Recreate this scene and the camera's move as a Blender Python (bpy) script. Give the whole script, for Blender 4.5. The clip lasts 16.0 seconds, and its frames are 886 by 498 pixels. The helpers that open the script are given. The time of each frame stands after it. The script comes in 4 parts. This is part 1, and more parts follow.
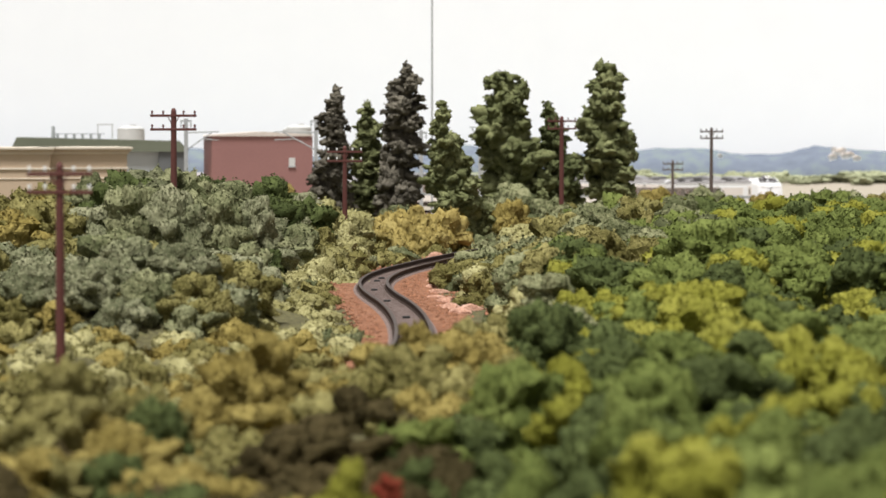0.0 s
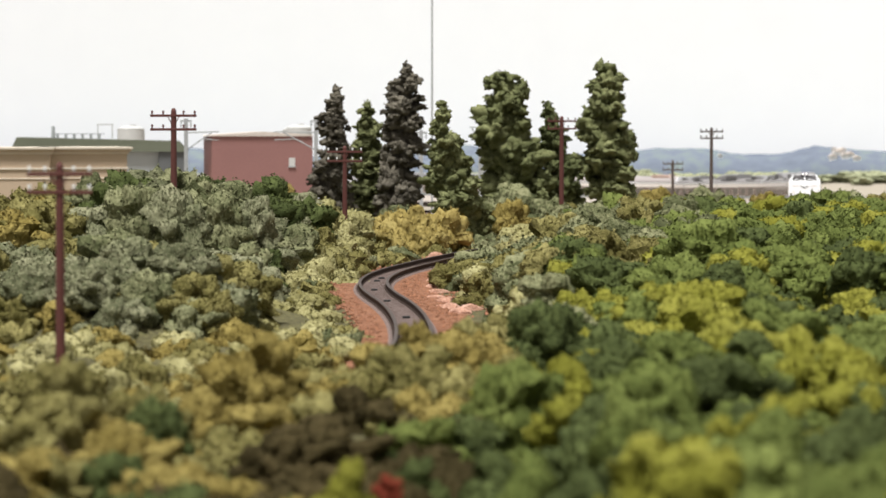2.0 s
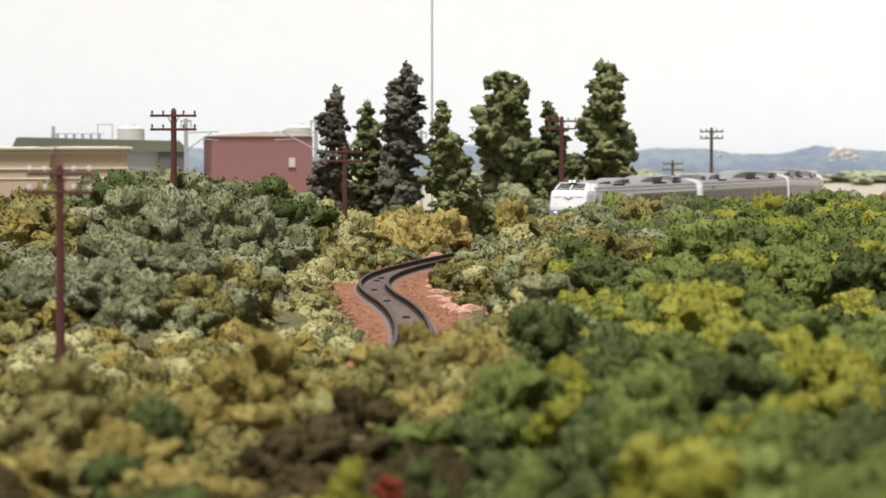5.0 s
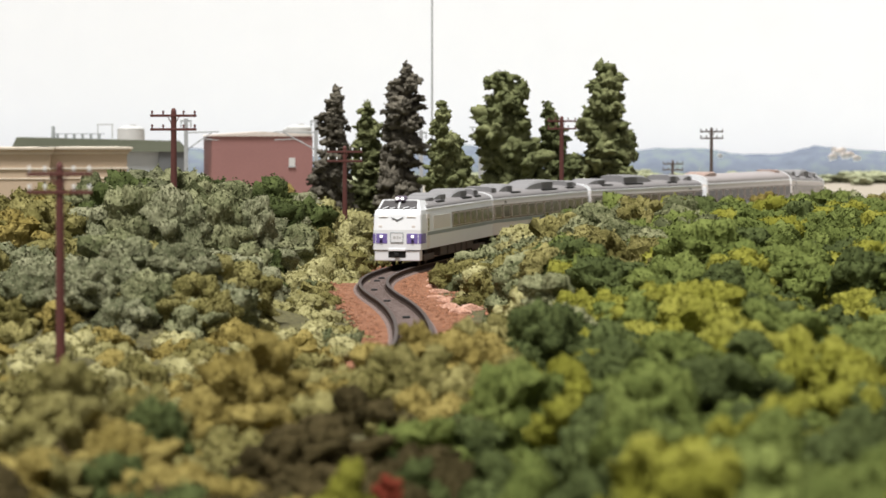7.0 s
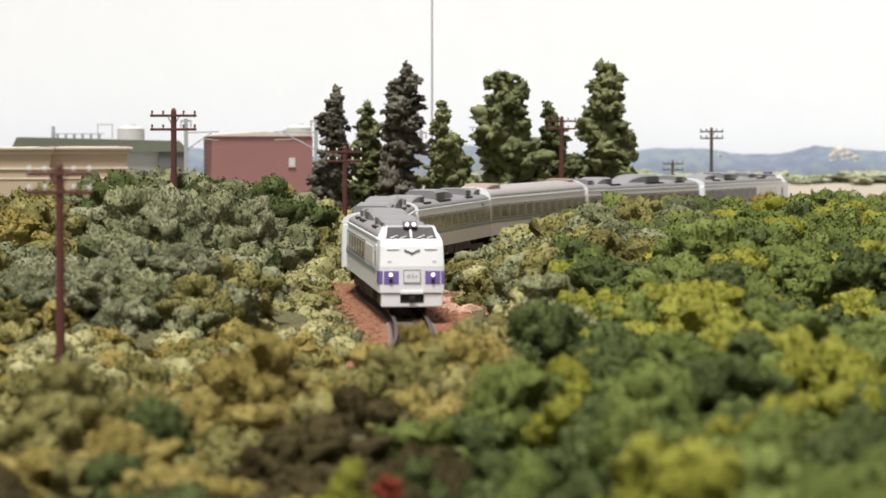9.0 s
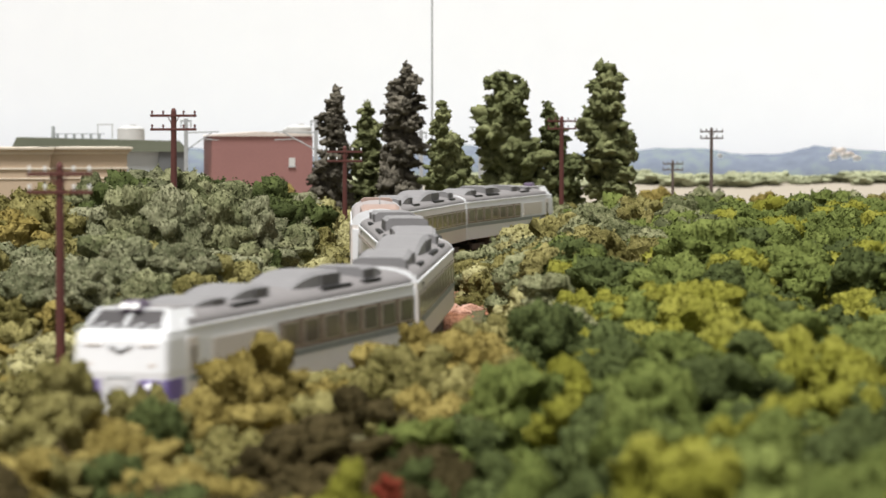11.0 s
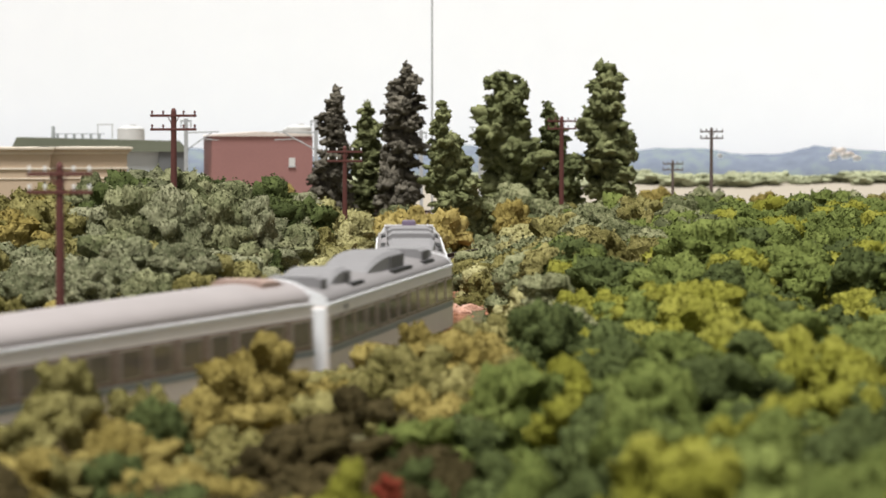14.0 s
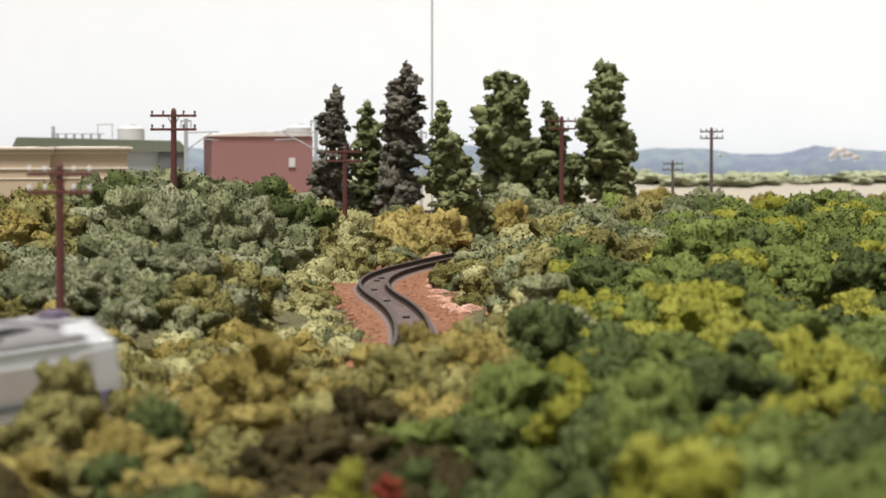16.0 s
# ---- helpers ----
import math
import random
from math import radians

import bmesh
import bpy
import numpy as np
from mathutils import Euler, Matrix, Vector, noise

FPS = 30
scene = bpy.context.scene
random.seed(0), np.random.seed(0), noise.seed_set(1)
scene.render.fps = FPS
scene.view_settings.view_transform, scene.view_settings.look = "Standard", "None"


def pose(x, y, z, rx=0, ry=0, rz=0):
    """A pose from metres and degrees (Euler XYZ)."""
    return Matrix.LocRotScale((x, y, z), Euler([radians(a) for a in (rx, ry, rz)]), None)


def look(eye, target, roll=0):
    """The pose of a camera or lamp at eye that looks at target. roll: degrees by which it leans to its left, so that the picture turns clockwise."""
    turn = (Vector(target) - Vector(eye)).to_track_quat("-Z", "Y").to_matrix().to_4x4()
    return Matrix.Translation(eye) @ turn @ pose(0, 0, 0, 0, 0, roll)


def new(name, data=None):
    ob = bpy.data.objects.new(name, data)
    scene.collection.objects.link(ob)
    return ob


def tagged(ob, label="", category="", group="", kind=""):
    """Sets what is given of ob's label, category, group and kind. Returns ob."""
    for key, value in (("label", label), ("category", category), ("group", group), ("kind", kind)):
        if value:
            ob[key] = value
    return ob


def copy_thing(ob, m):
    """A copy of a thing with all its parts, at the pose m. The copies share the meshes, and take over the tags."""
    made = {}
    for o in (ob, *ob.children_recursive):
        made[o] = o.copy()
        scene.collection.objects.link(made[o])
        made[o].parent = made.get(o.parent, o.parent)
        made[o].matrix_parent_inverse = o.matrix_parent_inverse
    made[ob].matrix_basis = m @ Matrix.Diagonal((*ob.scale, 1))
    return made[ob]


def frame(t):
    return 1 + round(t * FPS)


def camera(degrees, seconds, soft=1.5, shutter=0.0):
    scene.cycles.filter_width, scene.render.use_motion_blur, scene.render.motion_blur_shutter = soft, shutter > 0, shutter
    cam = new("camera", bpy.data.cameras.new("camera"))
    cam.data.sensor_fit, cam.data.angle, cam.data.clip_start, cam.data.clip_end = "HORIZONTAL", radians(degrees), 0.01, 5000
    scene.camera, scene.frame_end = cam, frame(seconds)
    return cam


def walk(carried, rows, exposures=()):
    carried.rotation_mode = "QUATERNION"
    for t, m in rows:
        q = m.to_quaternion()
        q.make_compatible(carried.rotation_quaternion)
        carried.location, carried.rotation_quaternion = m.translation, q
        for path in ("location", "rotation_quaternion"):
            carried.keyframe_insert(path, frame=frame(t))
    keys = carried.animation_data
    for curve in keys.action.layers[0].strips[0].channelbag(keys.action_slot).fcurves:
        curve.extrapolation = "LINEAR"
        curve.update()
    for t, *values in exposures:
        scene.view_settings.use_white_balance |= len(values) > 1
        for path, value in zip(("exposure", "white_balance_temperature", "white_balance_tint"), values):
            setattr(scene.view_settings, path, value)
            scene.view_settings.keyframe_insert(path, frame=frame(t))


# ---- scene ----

# One unit of the plan is a metre of the 1:150 prototype; U brings it to the model's true size.
U = 1 / 150.0
EYE_Z = 8.23

cam = camera(15.93, 16.0, soft=1.55, shutter=0.6)
cam.data.dof.use_dof = True
cam.data.dof.focus_distance = 172 * U
cam.data.dof.aperture_fstop = 66.0
EYE = pose(0, 0, EYE_Z * U, 90 - 2.197, 0, 0)
walk(cam, [(0.0, EYE), (16.0, EYE)], exposures=[(0.0, 0.0), (16.0, 0.0)])

# ---- light: bright hall, main lamps high behind the viewer ----
world = bpy.data.worlds.new("hall")
scene.world = world
world.use_nodes = True
wbg = world.node_tree.nodes["Background"]
wbg.inputs[0].default_value = (1.0, 0.975, 0.94, 1)
wbg.inputs[1].default_value = 0.43
sun = new("sun", bpy.data.lights.new("sun", "SUN"))
sun.data.energy = 5.5
sun.data.angle = radians(16)
sun.data.color = (1.0, 0.985, 0.955)
sun.matrix_world = look((-1.2, -3.3, 9.8), (0, 0, 0))

# ---- materials ----


def mat(name, color, rough=0.6, metal=0.0, grain=0.15, scale=2.0, bump=0.0, island=0.0, obj=0.0, spec=0.3, emit=0.0, fine=12.0, dirt_lit_tip=None):
    """A painted or natural surface: base colour with noise at two sizes, variation by object and island, relief."""
    m = bpy.data.materials.new(name)
    m.use_nodes = True
    nt = m.node_tree
    b = nt.nodes["Principled BSDF"]
    b.inputs["Roughness"].default_value = rough
    b.inputs["Metallic"].default_value = metal
    b.inputs["Specular IOR Level"].default_value = spec
    N, K = nt.nodes.new, nt.links.new
    co = N("ShaderNodeTexCoord")
    n1, n2 = N("ShaderNodeTexNoise"), N("ShaderNodeTexNoise")
    n1.inputs["Scale"].default_value = scale / U
    n2.inputs["Scale"].default_value = scale * fine / U
    n1.inputs["Detail"].default_value = 4
    n2.inputs["Detail"].default_value = 3
    K(co.outputs["Object"], n1.inputs["Vector"])
    K(co.outputs["Object"], n2.inputs["Vector"])
    add = N("ShaderNodeMath")
    add.operation = "ADD"
    K(n1.outputs["Fac"], add.inputs[0])
    K(n2.outputs["Fac"], add.inputs[1])
    last = add.outputs[0]
    for amount, node, out in ((island, "ShaderNodeNewGeometry", "Random Per Island"), (obj, "ShaderNodeObjectInfo", "Random")):
        if amount:
            g, mul = N(node), N("ShaderNodeMath")
            mul.operation = "MULTIPLY_ADD"
            mul.inputs[1].default_value = amount
            K(g.outputs[out], mul.inputs[0])
            K(last, mul.inputs[2])
            last = mul.outputs[0]
    rng = N("ShaderNodeMapRange")
    rng.inputs["From Min"].default_value = 0.6
    rng.inputs["From Max"].default_value = 1.4 + island + obj
    rng.inputs["To Min"].default_value = 1 - grain
    rng.inputs["To Max"].default_value = 1 + grain
    K(last, rng.inputs["Value"])
    mixer = N("ShaderNodeVectorMath")
    mixer.operation = "SCALE"
    mixer.inputs[0].default_value = color
    K(rng.outputs[0], mixer.inputs["Scale"])
    outc = mixer.outputs[0]
    if dirt_lit_tip:
        mm, rr = N("ShaderNodeMix"), N("ShaderNodeMapRange")
        mm.data_type = "RGBA"
        rr.inputs["From Min"].default_value = 1.05 if island else 0.95
        rr.inputs["From Max"].default_value = 1.55 if island else 1.28
        src = add.outputs[0]
        # island share spreads the painted lit tips over the crumbs at random
        if island:
            gi, mi = N("ShaderNodeNewGeometry"), N("ShaderNodeMath")
            mi.operation = "MULTIPLY_ADD"
            mi.inputs[1].default_value = 0.4
            K(gi.outputs["Random Per Island"], mi.inputs[0])
            K(src, mi.inputs[2])
            src = mi.outputs[0]
        K(src, rr.inputs["Value"])
        K(rr.outputs[0], mm.inputs["Factor"])
        K(outc, mm.inputs["A"])
        mm.inputs["B"].default_value = (*dirt_lit_tip, 1)
        outc = mm.outputs["Result"]
    K(outc, b.inputs["Base Color"])
    if emit:
        K(outc, b.inputs["Emission Color"])
        b.inputs["Emission Strength"].default_value = emit
    if bump:
        bp = N("ShaderNodeBump")
        bp.inputs["Strength"].default_value = bump
        bp.inputs["Distance"].default_value = 0.12 * U
        K(n2.outputs["Fac"], bp.inputs["Height"])
        K(bp.outputs["Normal"], b.inputs["Normal"])
    return m


# tip puts top light on the foam crumbs into a pale second colour
def foliage(name, color, tip):
    return mat(name, color, rough=0.95, grain=0.38, scale=1.1, fine=11, bump=0.7, island=0.4, obj=0.3, spec=0.06, dirt_lit_tip=tip)


LEAF = {
    "dark": foliage("dark_green_foam", (0.052, 0.066, 0.023), (0.1, 0.122, 0.042)),
    "grey": foliage("grey_green_foam", (0.112, 0.12, 0.064), (0.30, 0.295, 0.185)),
    "green": foliage("mid_green_foam", (0.088, 0.11, 0.029), (0.165, 0.195, 0.055)),
    "lime": foliage("yellow_green_foam", (0.175, 0.175, 0.026), (0.27, 0.262, 0.055)),
    "olive": foliage("olive_foam", (0.125, 0.112, 0.036), (0.28, 0.25, 0.10)),
    "ochre": foliage("ochre_foam", (0.175, 0.136, 0.038), (0.325, 0.262, 0.088)),
    "pine": foliage("dark_pine_foam", (0.085, 0.098, 0.043), (0.155, 0.17, 0.075)),
    "brown": foliage("brown_grey_foam", (0.105, 0.094, 0.074), (0.20, 0.18, 0.142)),
    "moss": foliage("moss_foam", (0.09, 0.1, 0.046), (0.27, 0.27, 0.15)),
    "straw": foliage("straw_foam", (0.25, 0.23, 0.095), (0.43, 0.40, 0.205)),
    "gold": foliage("golden_foam", (0.27, 0.21, 0.066), (0.37, 0.30, 0.115)),
    # shade between the front bushes, put into a dark brown foam colour
    "shade_brown": foliage("shade_brown_foam", (0.045, 0.036, 0.015), (0.075, 0.058, 0.026)),
    "tree_green": foliage("tree_green_foam", (0.135, 0.148, 0.066), (0.25, 0.26, 0.125)),
    # paled so the scrub carries the veil of distance in its colour
    "haze": mat("haze_pale_scrub", (0.33, 0.345, 0.22), rough=0.95, grain=0.2, scale=0.5, island=0.4, spec=0.05),
    "rust": foliage("rust_red_foam", (0.25, 0.05, 0.03), (0.3, 0.07, 0.04)),
}
M_BARK = mat("bark", (0.09, 0.065, 0.05), 0.9, grain=0.3, scale=3, bump=0.5)
M_TRUNK = mat("pale_trunk", (0.30, 0.26, 0.22), 0.9, grain=0.3, scale=3, bump=0.4)
M_POLE = mat("brown_plastic_pole", (0.115, 0.042, 0.036), 0.5, grain=0.15, scale=2)
M_GREYPOLE = mat("grey_brown_pole", (0.10, 0.075, 0.065), 0.6, grain=0.15, scale=2)
M_INSUL = mat("white_insulator", (0.75, 0.75, 0.74), 0.3, grain=0.05)
M_STEEL = mat("grey_mast_paint", (0.36, 0.37, 0.38), 0.5, grain=0.1)
M_WHITE = mat("white_body_paint", (0.85, 0.86, 0.88), 0.32, grain=0.03, scale=0.8, spec=0.5)
M_IVORY = mat("ivory_body_paint", (0.77, 0.715, 0.675), 0.34, grain=0.04, scale=0.8, spec=0.5)
M_PURPLE = mat("purple_paint", (0.20, 0.15, 0.42), 0.35, grain=0.05, spec=0.5)
M_HOUSING = mat("purple_grey_housing", (0.13, 0.10, 0.15), 0.45, grain=0.08)
M_STRIPE = mat("grey_teal_stripe", (0.26, 0.29, 0.30), 0.4, grain=0.06)
M_ROOF = mat("grey_roof_paint", (0.235, 0.222, 0.222), 0.55, grain=0.1, scale=1.0)
M_ROOFSM = mat("warm_grey_roof_paint", (0.37, 0.335, 0.33), 0.45, grain=0.08, scale=0.7)
M_UNIT = mat("grey_unit_plastic", (0.24, 0.235, 0.24), 0.5, grain=0.08, scale=2)
M_UNITBR = mat("reddish_unit_plastic", (0.36, 0.26, 0.22), 0.5, grain=0.1, scale=2)
M_GRILLE = mat("dark_grey_grille", (0.13, 0.125, 0.125), 0.6, grain=0.15, scale=3)
M_DARK = mat("black_plastic", (0.02, 0.02, 0.02), 0.6, grain=0.2)
M_UNDER = mat("dusty_underfloor", (0.075, 0.065, 0.058), 0.7, grain=0.3, scale=1.5)
M_BAND = mat("brown_window_band", (0.165, 0.11, 0.092), 0.25, grain=0.12, scale=1.0, spec=0.5)
M_PANE = mat("smoked_pane", (0.15, 0.13, 0.11), 0.12, grain=0.1, scale=0.6, spec=0.7)
M_FRAME = mat("pane_frame", (0.45, 0.39, 0.34), 0.35, grain=0.06)
M_GLASS = mat("cab_glass", (0.085, 0.08, 0.082), 0.25, grain=0.2, scale=1.0, spec=0.3)
M_LAMP = mat("lamp_lens", (0.95, 0.95, 0.9), 0.2, grain=0.0, emit=1.2)
M_LENS = mat("dark_lens", (0.03, 0.02, 0.06), 0.2, grain=0.0, spec=0.7)
M_RAIL = mat("weathered_rail", (0.042, 0.028, 0.023), 0.8, spec=0.08, grain=0.25, scale=1.5)
M_RAILTOP = mat("worn_rail_top", (0.06, 0.044, 0.038), 0.5, spec=0.35, grain=0.08)
M_SLEEPER = mat("dusty_sleeper", (0.19, 0.145, 0.13), 0.8, grain=0.25, scale=3, bump=0.3, obj=0.3)
M_BED = mat("grey_brown_roadbed", (0.21, 0.155, 0.14), 0.9, grain=0.3, scale=1.2, bump=0.4, fine=9)
M_DIRT = mat("rust_brown_dirt", (0.235, 0.10, 0.055), 0.95, grain=0.5, scale=1.6, bump=0.9, fine=6, dirt_lit_tip=(0.32, 0.17, 0.10))
M_GRAVEL = mat("rust_gravel", (0.25, 0.115, 0.065), 0.95, grain=0.5, scale=2.0, island=1.2)
M_ROCK = mat("pink_plaster_rock", (0.56, 0.30, 0.21), 0.9, grain=0.4, scale=1.6, bump=0.9, dirt_lit_tip=(0.72, 0.50, 0.40))
M_BRICK = mat("red_brown_wall", (0.285, 0.145, 0.135), 0.75, grain=0.07, scale=0.4)
M_BRICKSH = mat("dark_red_wall", (0.25, 0.10, 0.095), 0.75, grain=0.07, scale=0.4)
M_PALE = mat("pale_roof", (0.62, 0.55, 0.50), 0.7, grain=0.08)
M_GREENR = mat("grey_green_roof", (0.095, 0.102, 0.07), 0.75, grain=0.1, scale=0.5)
M_GREYW = mat("grey_wall", (0.40, 0.42, 0.43), 0.7, grain=0.06, scale=0.5)
M_GREYD = mat("dark_grey_wall", (0.12, 0.125, 0.13), 0.7, grain=0.08, scale=0.5)
M_TAN = mat("tan_wall", (0.53, 0.41, 0.30), 0.7, grain=0.06, scale=0.5)
M_TANR = mat("cream_roof_edge", (0.68, 0.60, 0.50), 0.7, grain=0.05, scale=0.5)
M_TANK = mat("pale_tank", (0.56, 0.56, 0.55), 0.6, grain=0.05)
# distance haze is mixed into the hills' blue-grey colour
M_HILL = mat("hazed_blue_grey_hill", (0.165, 0.19, 0.24), 0.95, grain=0.2, scale=0.09, fine=6, spec=0.02, dirt_lit_tip=(0.19, 0.23, 0.22))
M_SKY = mat("white_sky_board", (0.765, 0.775, 0.795), 0.9, grain=0.02, scale=0.02, spec=0.0, emit=0.26)


def ground_material():
    # base colour is dark to pass for shaded foliage between the bushes
    m = mat("scenic_ground", (0.095, 0.085, 0.04), 0.95, grain=0.45, scale=0.7, bump=0.8, fine=8, dirt_lit_tip=(0.13, 0.125, 0.052))
    nt = m.node_tree
    b = nt.nodes["Principled BSDF"]
    old = b.inputs["Base Color"].links[0].from_socket
    co, sep, rr, mm = (nt.nodes.new(n) for n in ("ShaderNodeTexCoord", "ShaderNodeSeparateXYZ", "ShaderNodeMapRange", "ShaderNodeMix"))
    mm.data_type = "RGBA"
    nt.links.new(co.outputs["Object"], sep.inputs[0])
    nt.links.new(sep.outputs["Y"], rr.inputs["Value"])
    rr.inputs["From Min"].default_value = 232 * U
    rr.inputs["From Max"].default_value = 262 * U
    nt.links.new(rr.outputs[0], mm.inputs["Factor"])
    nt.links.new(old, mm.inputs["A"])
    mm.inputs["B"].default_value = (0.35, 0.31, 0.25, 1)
    nt.links.new(mm.outputs["Result"], b.inputs["Base Color"])
    return m


M_GROUND = ground_material()

# ---- building helpers ----


def link(name, bm, material, parent=None, label="", smooth=False):
    me = bpy.data.meshes.new(name)
    bmesh.ops.recalc_face_normals(bm, faces=bm.faces)
    for v in bm.verts:
        v.co *= U
    bm.to_mesh(me)
    bm.free()
    me.materials.append(material)
    if smooth:
        for p in me.polygons:
            p.use_smooth = True
    ob = new(name, me)
    if parent:
        ob.parent = parent
    if label:
        ob["label"] = label
    return ob


def part(name, bm, material, parent, label="", smooth=False):
    return link(name, bm, material, parent, label, smooth)


def thing(name, x, y, z, rz=0, label="", category="", group="", kind=""):
    ob = new(name)
    ob.empty_display_size = 0.005
    ob.matrix_basis = pose(x * U, y * U, z * U, 0, 0, rz)
    return tagged(ob, label, category, group, kind)


def box(bm, x0, x1, y0, y1, z0, z1, bev=0.0, taper=1.0):
    r = bmesh.ops.create_cube(bm, size=1)
    cx, cy = (x0 + x1) / 2, (y0 + y1) / 2
    for v in r["verts"]:
        k = taper if v.co.z > 0 else 1
        v.co = Vector((cx + v.co.x * (x1 - x0) * k, cy + v.co.y * (y1 - y0) * k, z0 if v.co.z < 0 else z1))
    if bev:
        es = list({e for v in r["verts"] for e in v.link_edges})
        bmesh.ops.bevel(bm, geom=es, offset=bev, segments=2, affect="EDGES", profile=0.6)
    return bm


def bx(*a, **k):
    return box(bmesh.new(), *a, **k)


def rod(bm, p, q, r0, r1=None, n=10):
    p, q = Vector(p), Vector(q)
    d = q - p
    r = bmesh.ops.create_cone(bm, cap_ends=True, segments=n, radius1=r0, radius2=r0 if r1 is None else r1, depth=d.length)
    bmesh.ops.transform(bm, matrix=Matrix.Translation((p + q) / 2) @ d.to_track_quat("Z", "Y").to_matrix().to_4x4(), verts=r["verts"])
    return bm


def rd(*a, **k):
    return rod(bmesh.new(), *a, **k)


def loft(bm, rings, closed=True, caps=True):
    rows = [[bm.verts.new(p) for p in ring] for ring in rings]
    n = len(rows[0])
    for a, b in zip(rows, rows[1:]):
        for i in range(n if closed else n - 1):
            j = (i + 1) % n
            bm.faces.new((a[i], a[j], b[j], b[i]))
    if caps:
        bm.faces.new(rows[0][::-1])
        bm.faces.new(rows[-1])
    return bm


# ---- the railway's line in plan ----
K_S = np.arange(-210, 75, 12.0)
K_V = np.array([-2.95, -2.15, -1.24, -0.63, -0.72, -0.77, -0.63, -0.91, -0.61, 0.15, 0.57, 0.71, 0.59, 0.45, 0.85, 1.14, 0.53, -0.6, -0.48, -0.91, -1.51, -0.91, -0.32, 0.02]) / 100
Z_S = np.array([-340, -210, -170, -130, -90, -50, -10, 30, 70, 240])
Z_V = np.array([-1.0, -1.0, -0.1, 0.71, 0.66, 0.4, 0.36, -0.21, -0.81, -0.9])
S = np.arange(-345, 245, 1.0)
kap = np.interp(S, K_S, K_V)
kap[S < -226] = 0.0
kap[S > 75] = 0.0
i0 = int(np.searchsorted(S, 0))
TH = np.concatenate([[0], np.cumsum((kap[1:] + kap[:-1]) / 2)])
TH = TH - TH[i0] + radians(-87.05)
TX = np.concatenate([[0], np.cumsum((np.cos(TH[1:]) + np.cos(TH[:-1])) / 2)])
TY = np.concatenate([[0], np.cumsum((np.sin(TH[1:]) + np.sin(TH[:-1])) / 2)])
TX, TY = TX - TX[i0] - 1.409, TY - TY[i0] + 133.92
TZ = np.interp(S, Z_S, Z_V)


def on_line(s):
    return [float(np.interp(s, S, a)) for a in (TX, TY, TZ, TH)]


# where the train's nose is along the line, second by second
RUN_T = np.array([0, 0.7, 1.5, 2, 2.5, 3.5, 4.2, 6.3, 7, 8, 9, 11.5, 12.5, 14.5, 15.5, 16.0])
RUN_S = np.array([-190.9, -175.3, -157.3, -146.3, -135.6, -115.6, -101.7, -58.6, -43.6, -22.1, 0, 61.9, 85.9, 138.2, 165.4, 179.8])


def nose_at(t):
    """Smooth curve through the table (cubic Hermite)."""
    m = np.gradient(RUN_S, RUN_T)
    i = int(np.clip(np.searchsorted(RUN_T, t) - 1, 0, len(RUN_T) - 2))
    h = RUN_T[i + 1] - RUN_T[i]
    u = (t - RUN_T[i]) / h
    return float((2 * u**3 - 3 * u**2 + 1) * RUN_S[i] + (u**3 - 2 * u**2 + u) * h * m[i] + (3 * u**2 - 2 * u**3) * RUN_S[i + 1] + (u**3 - u**2) * h * m[i + 1])


def line_distance(x, y):
    """Distance from the line and the line's height there, for arrays."""
    sel = slice(0, None, 2)
    d = np.hypot(np.asarray(x)[:, None] - TX[sel][None], np.asarray(y)[:, None] - TY[sel][None])
    j = d.argmin(1)
    return d[np.arange(len(j)), j], TZ[sel][j]


def wob(x, y, k, seed):
    """Soft rolling noise in -1..1."""
    r = np.random.RandomState(seed)
    out = 0
    for _ in range(5):
        a, p = r.uniform(0, 6.28), r.uniform(0, 6.28)
        f = k * r.uniform(0.6, 1.6)
        out = out + np.sin((np.cos(a) * x + np.sin(a) * y) * f + p)
    return out / 3.2


def sstep(a, b, v):
    u = np.clip((v - a) / (b - a), 0, 1)
    return u * u * (3 - 2 * u)


def ground_z(x, y):
    x, y = np.asarray(x, float), np.asarray(y, float)
    d, zt = line_distance(x.ravel(), y.ravel())
    d, zt = d.reshape(x.shape), zt.reshape(x.shape)
    z = 0.1 + 0.25 * wob(x, y, 0.12, 5)
    z = z + 3.3 * np.exp(-(((x + 16.5) / 6.7) ** 4) - ((y - 160) / 19) ** 4)
    z = z + 2.45 * np.exp(-(((x + 12) / 6.2) ** 4) - ((y - 188) / 17) ** 4)
    z = z + 1.9 * np.exp(-(((x + 12.2) / 3.9) ** 4) - ((y - 127) / 9) ** 4)
    z = z + (0.75 + 0.75 * sstep(95, 170, y)) * sstep(1.5, 5.5, x - 0.018 * y + 1.5) * sstep(300, 240, y)
    z = z + 0.8 * np.exp(-((x / 9.0) ** 2) - ((y - 232) / 14) ** 2)
    z = z - 1.3 * sstep(250, 320, y)
    z = z + 2.2 * sstep(365, 425, y)
    z = z + (0.55 + 0.15 * sstep(100, 80, y) + 0.3 * sstep(72, 86, y) * sstep(150, 128, y) * sstep(2, 5, x)) * wob(x, y, 1.05, 31) * sstep(2.5, 6.0, d) * sstep(270, 235, y)
    w = np.exp(-((d / 4.5) ** 4))
    return z * (1 - w) + (zt - 0.42) * w


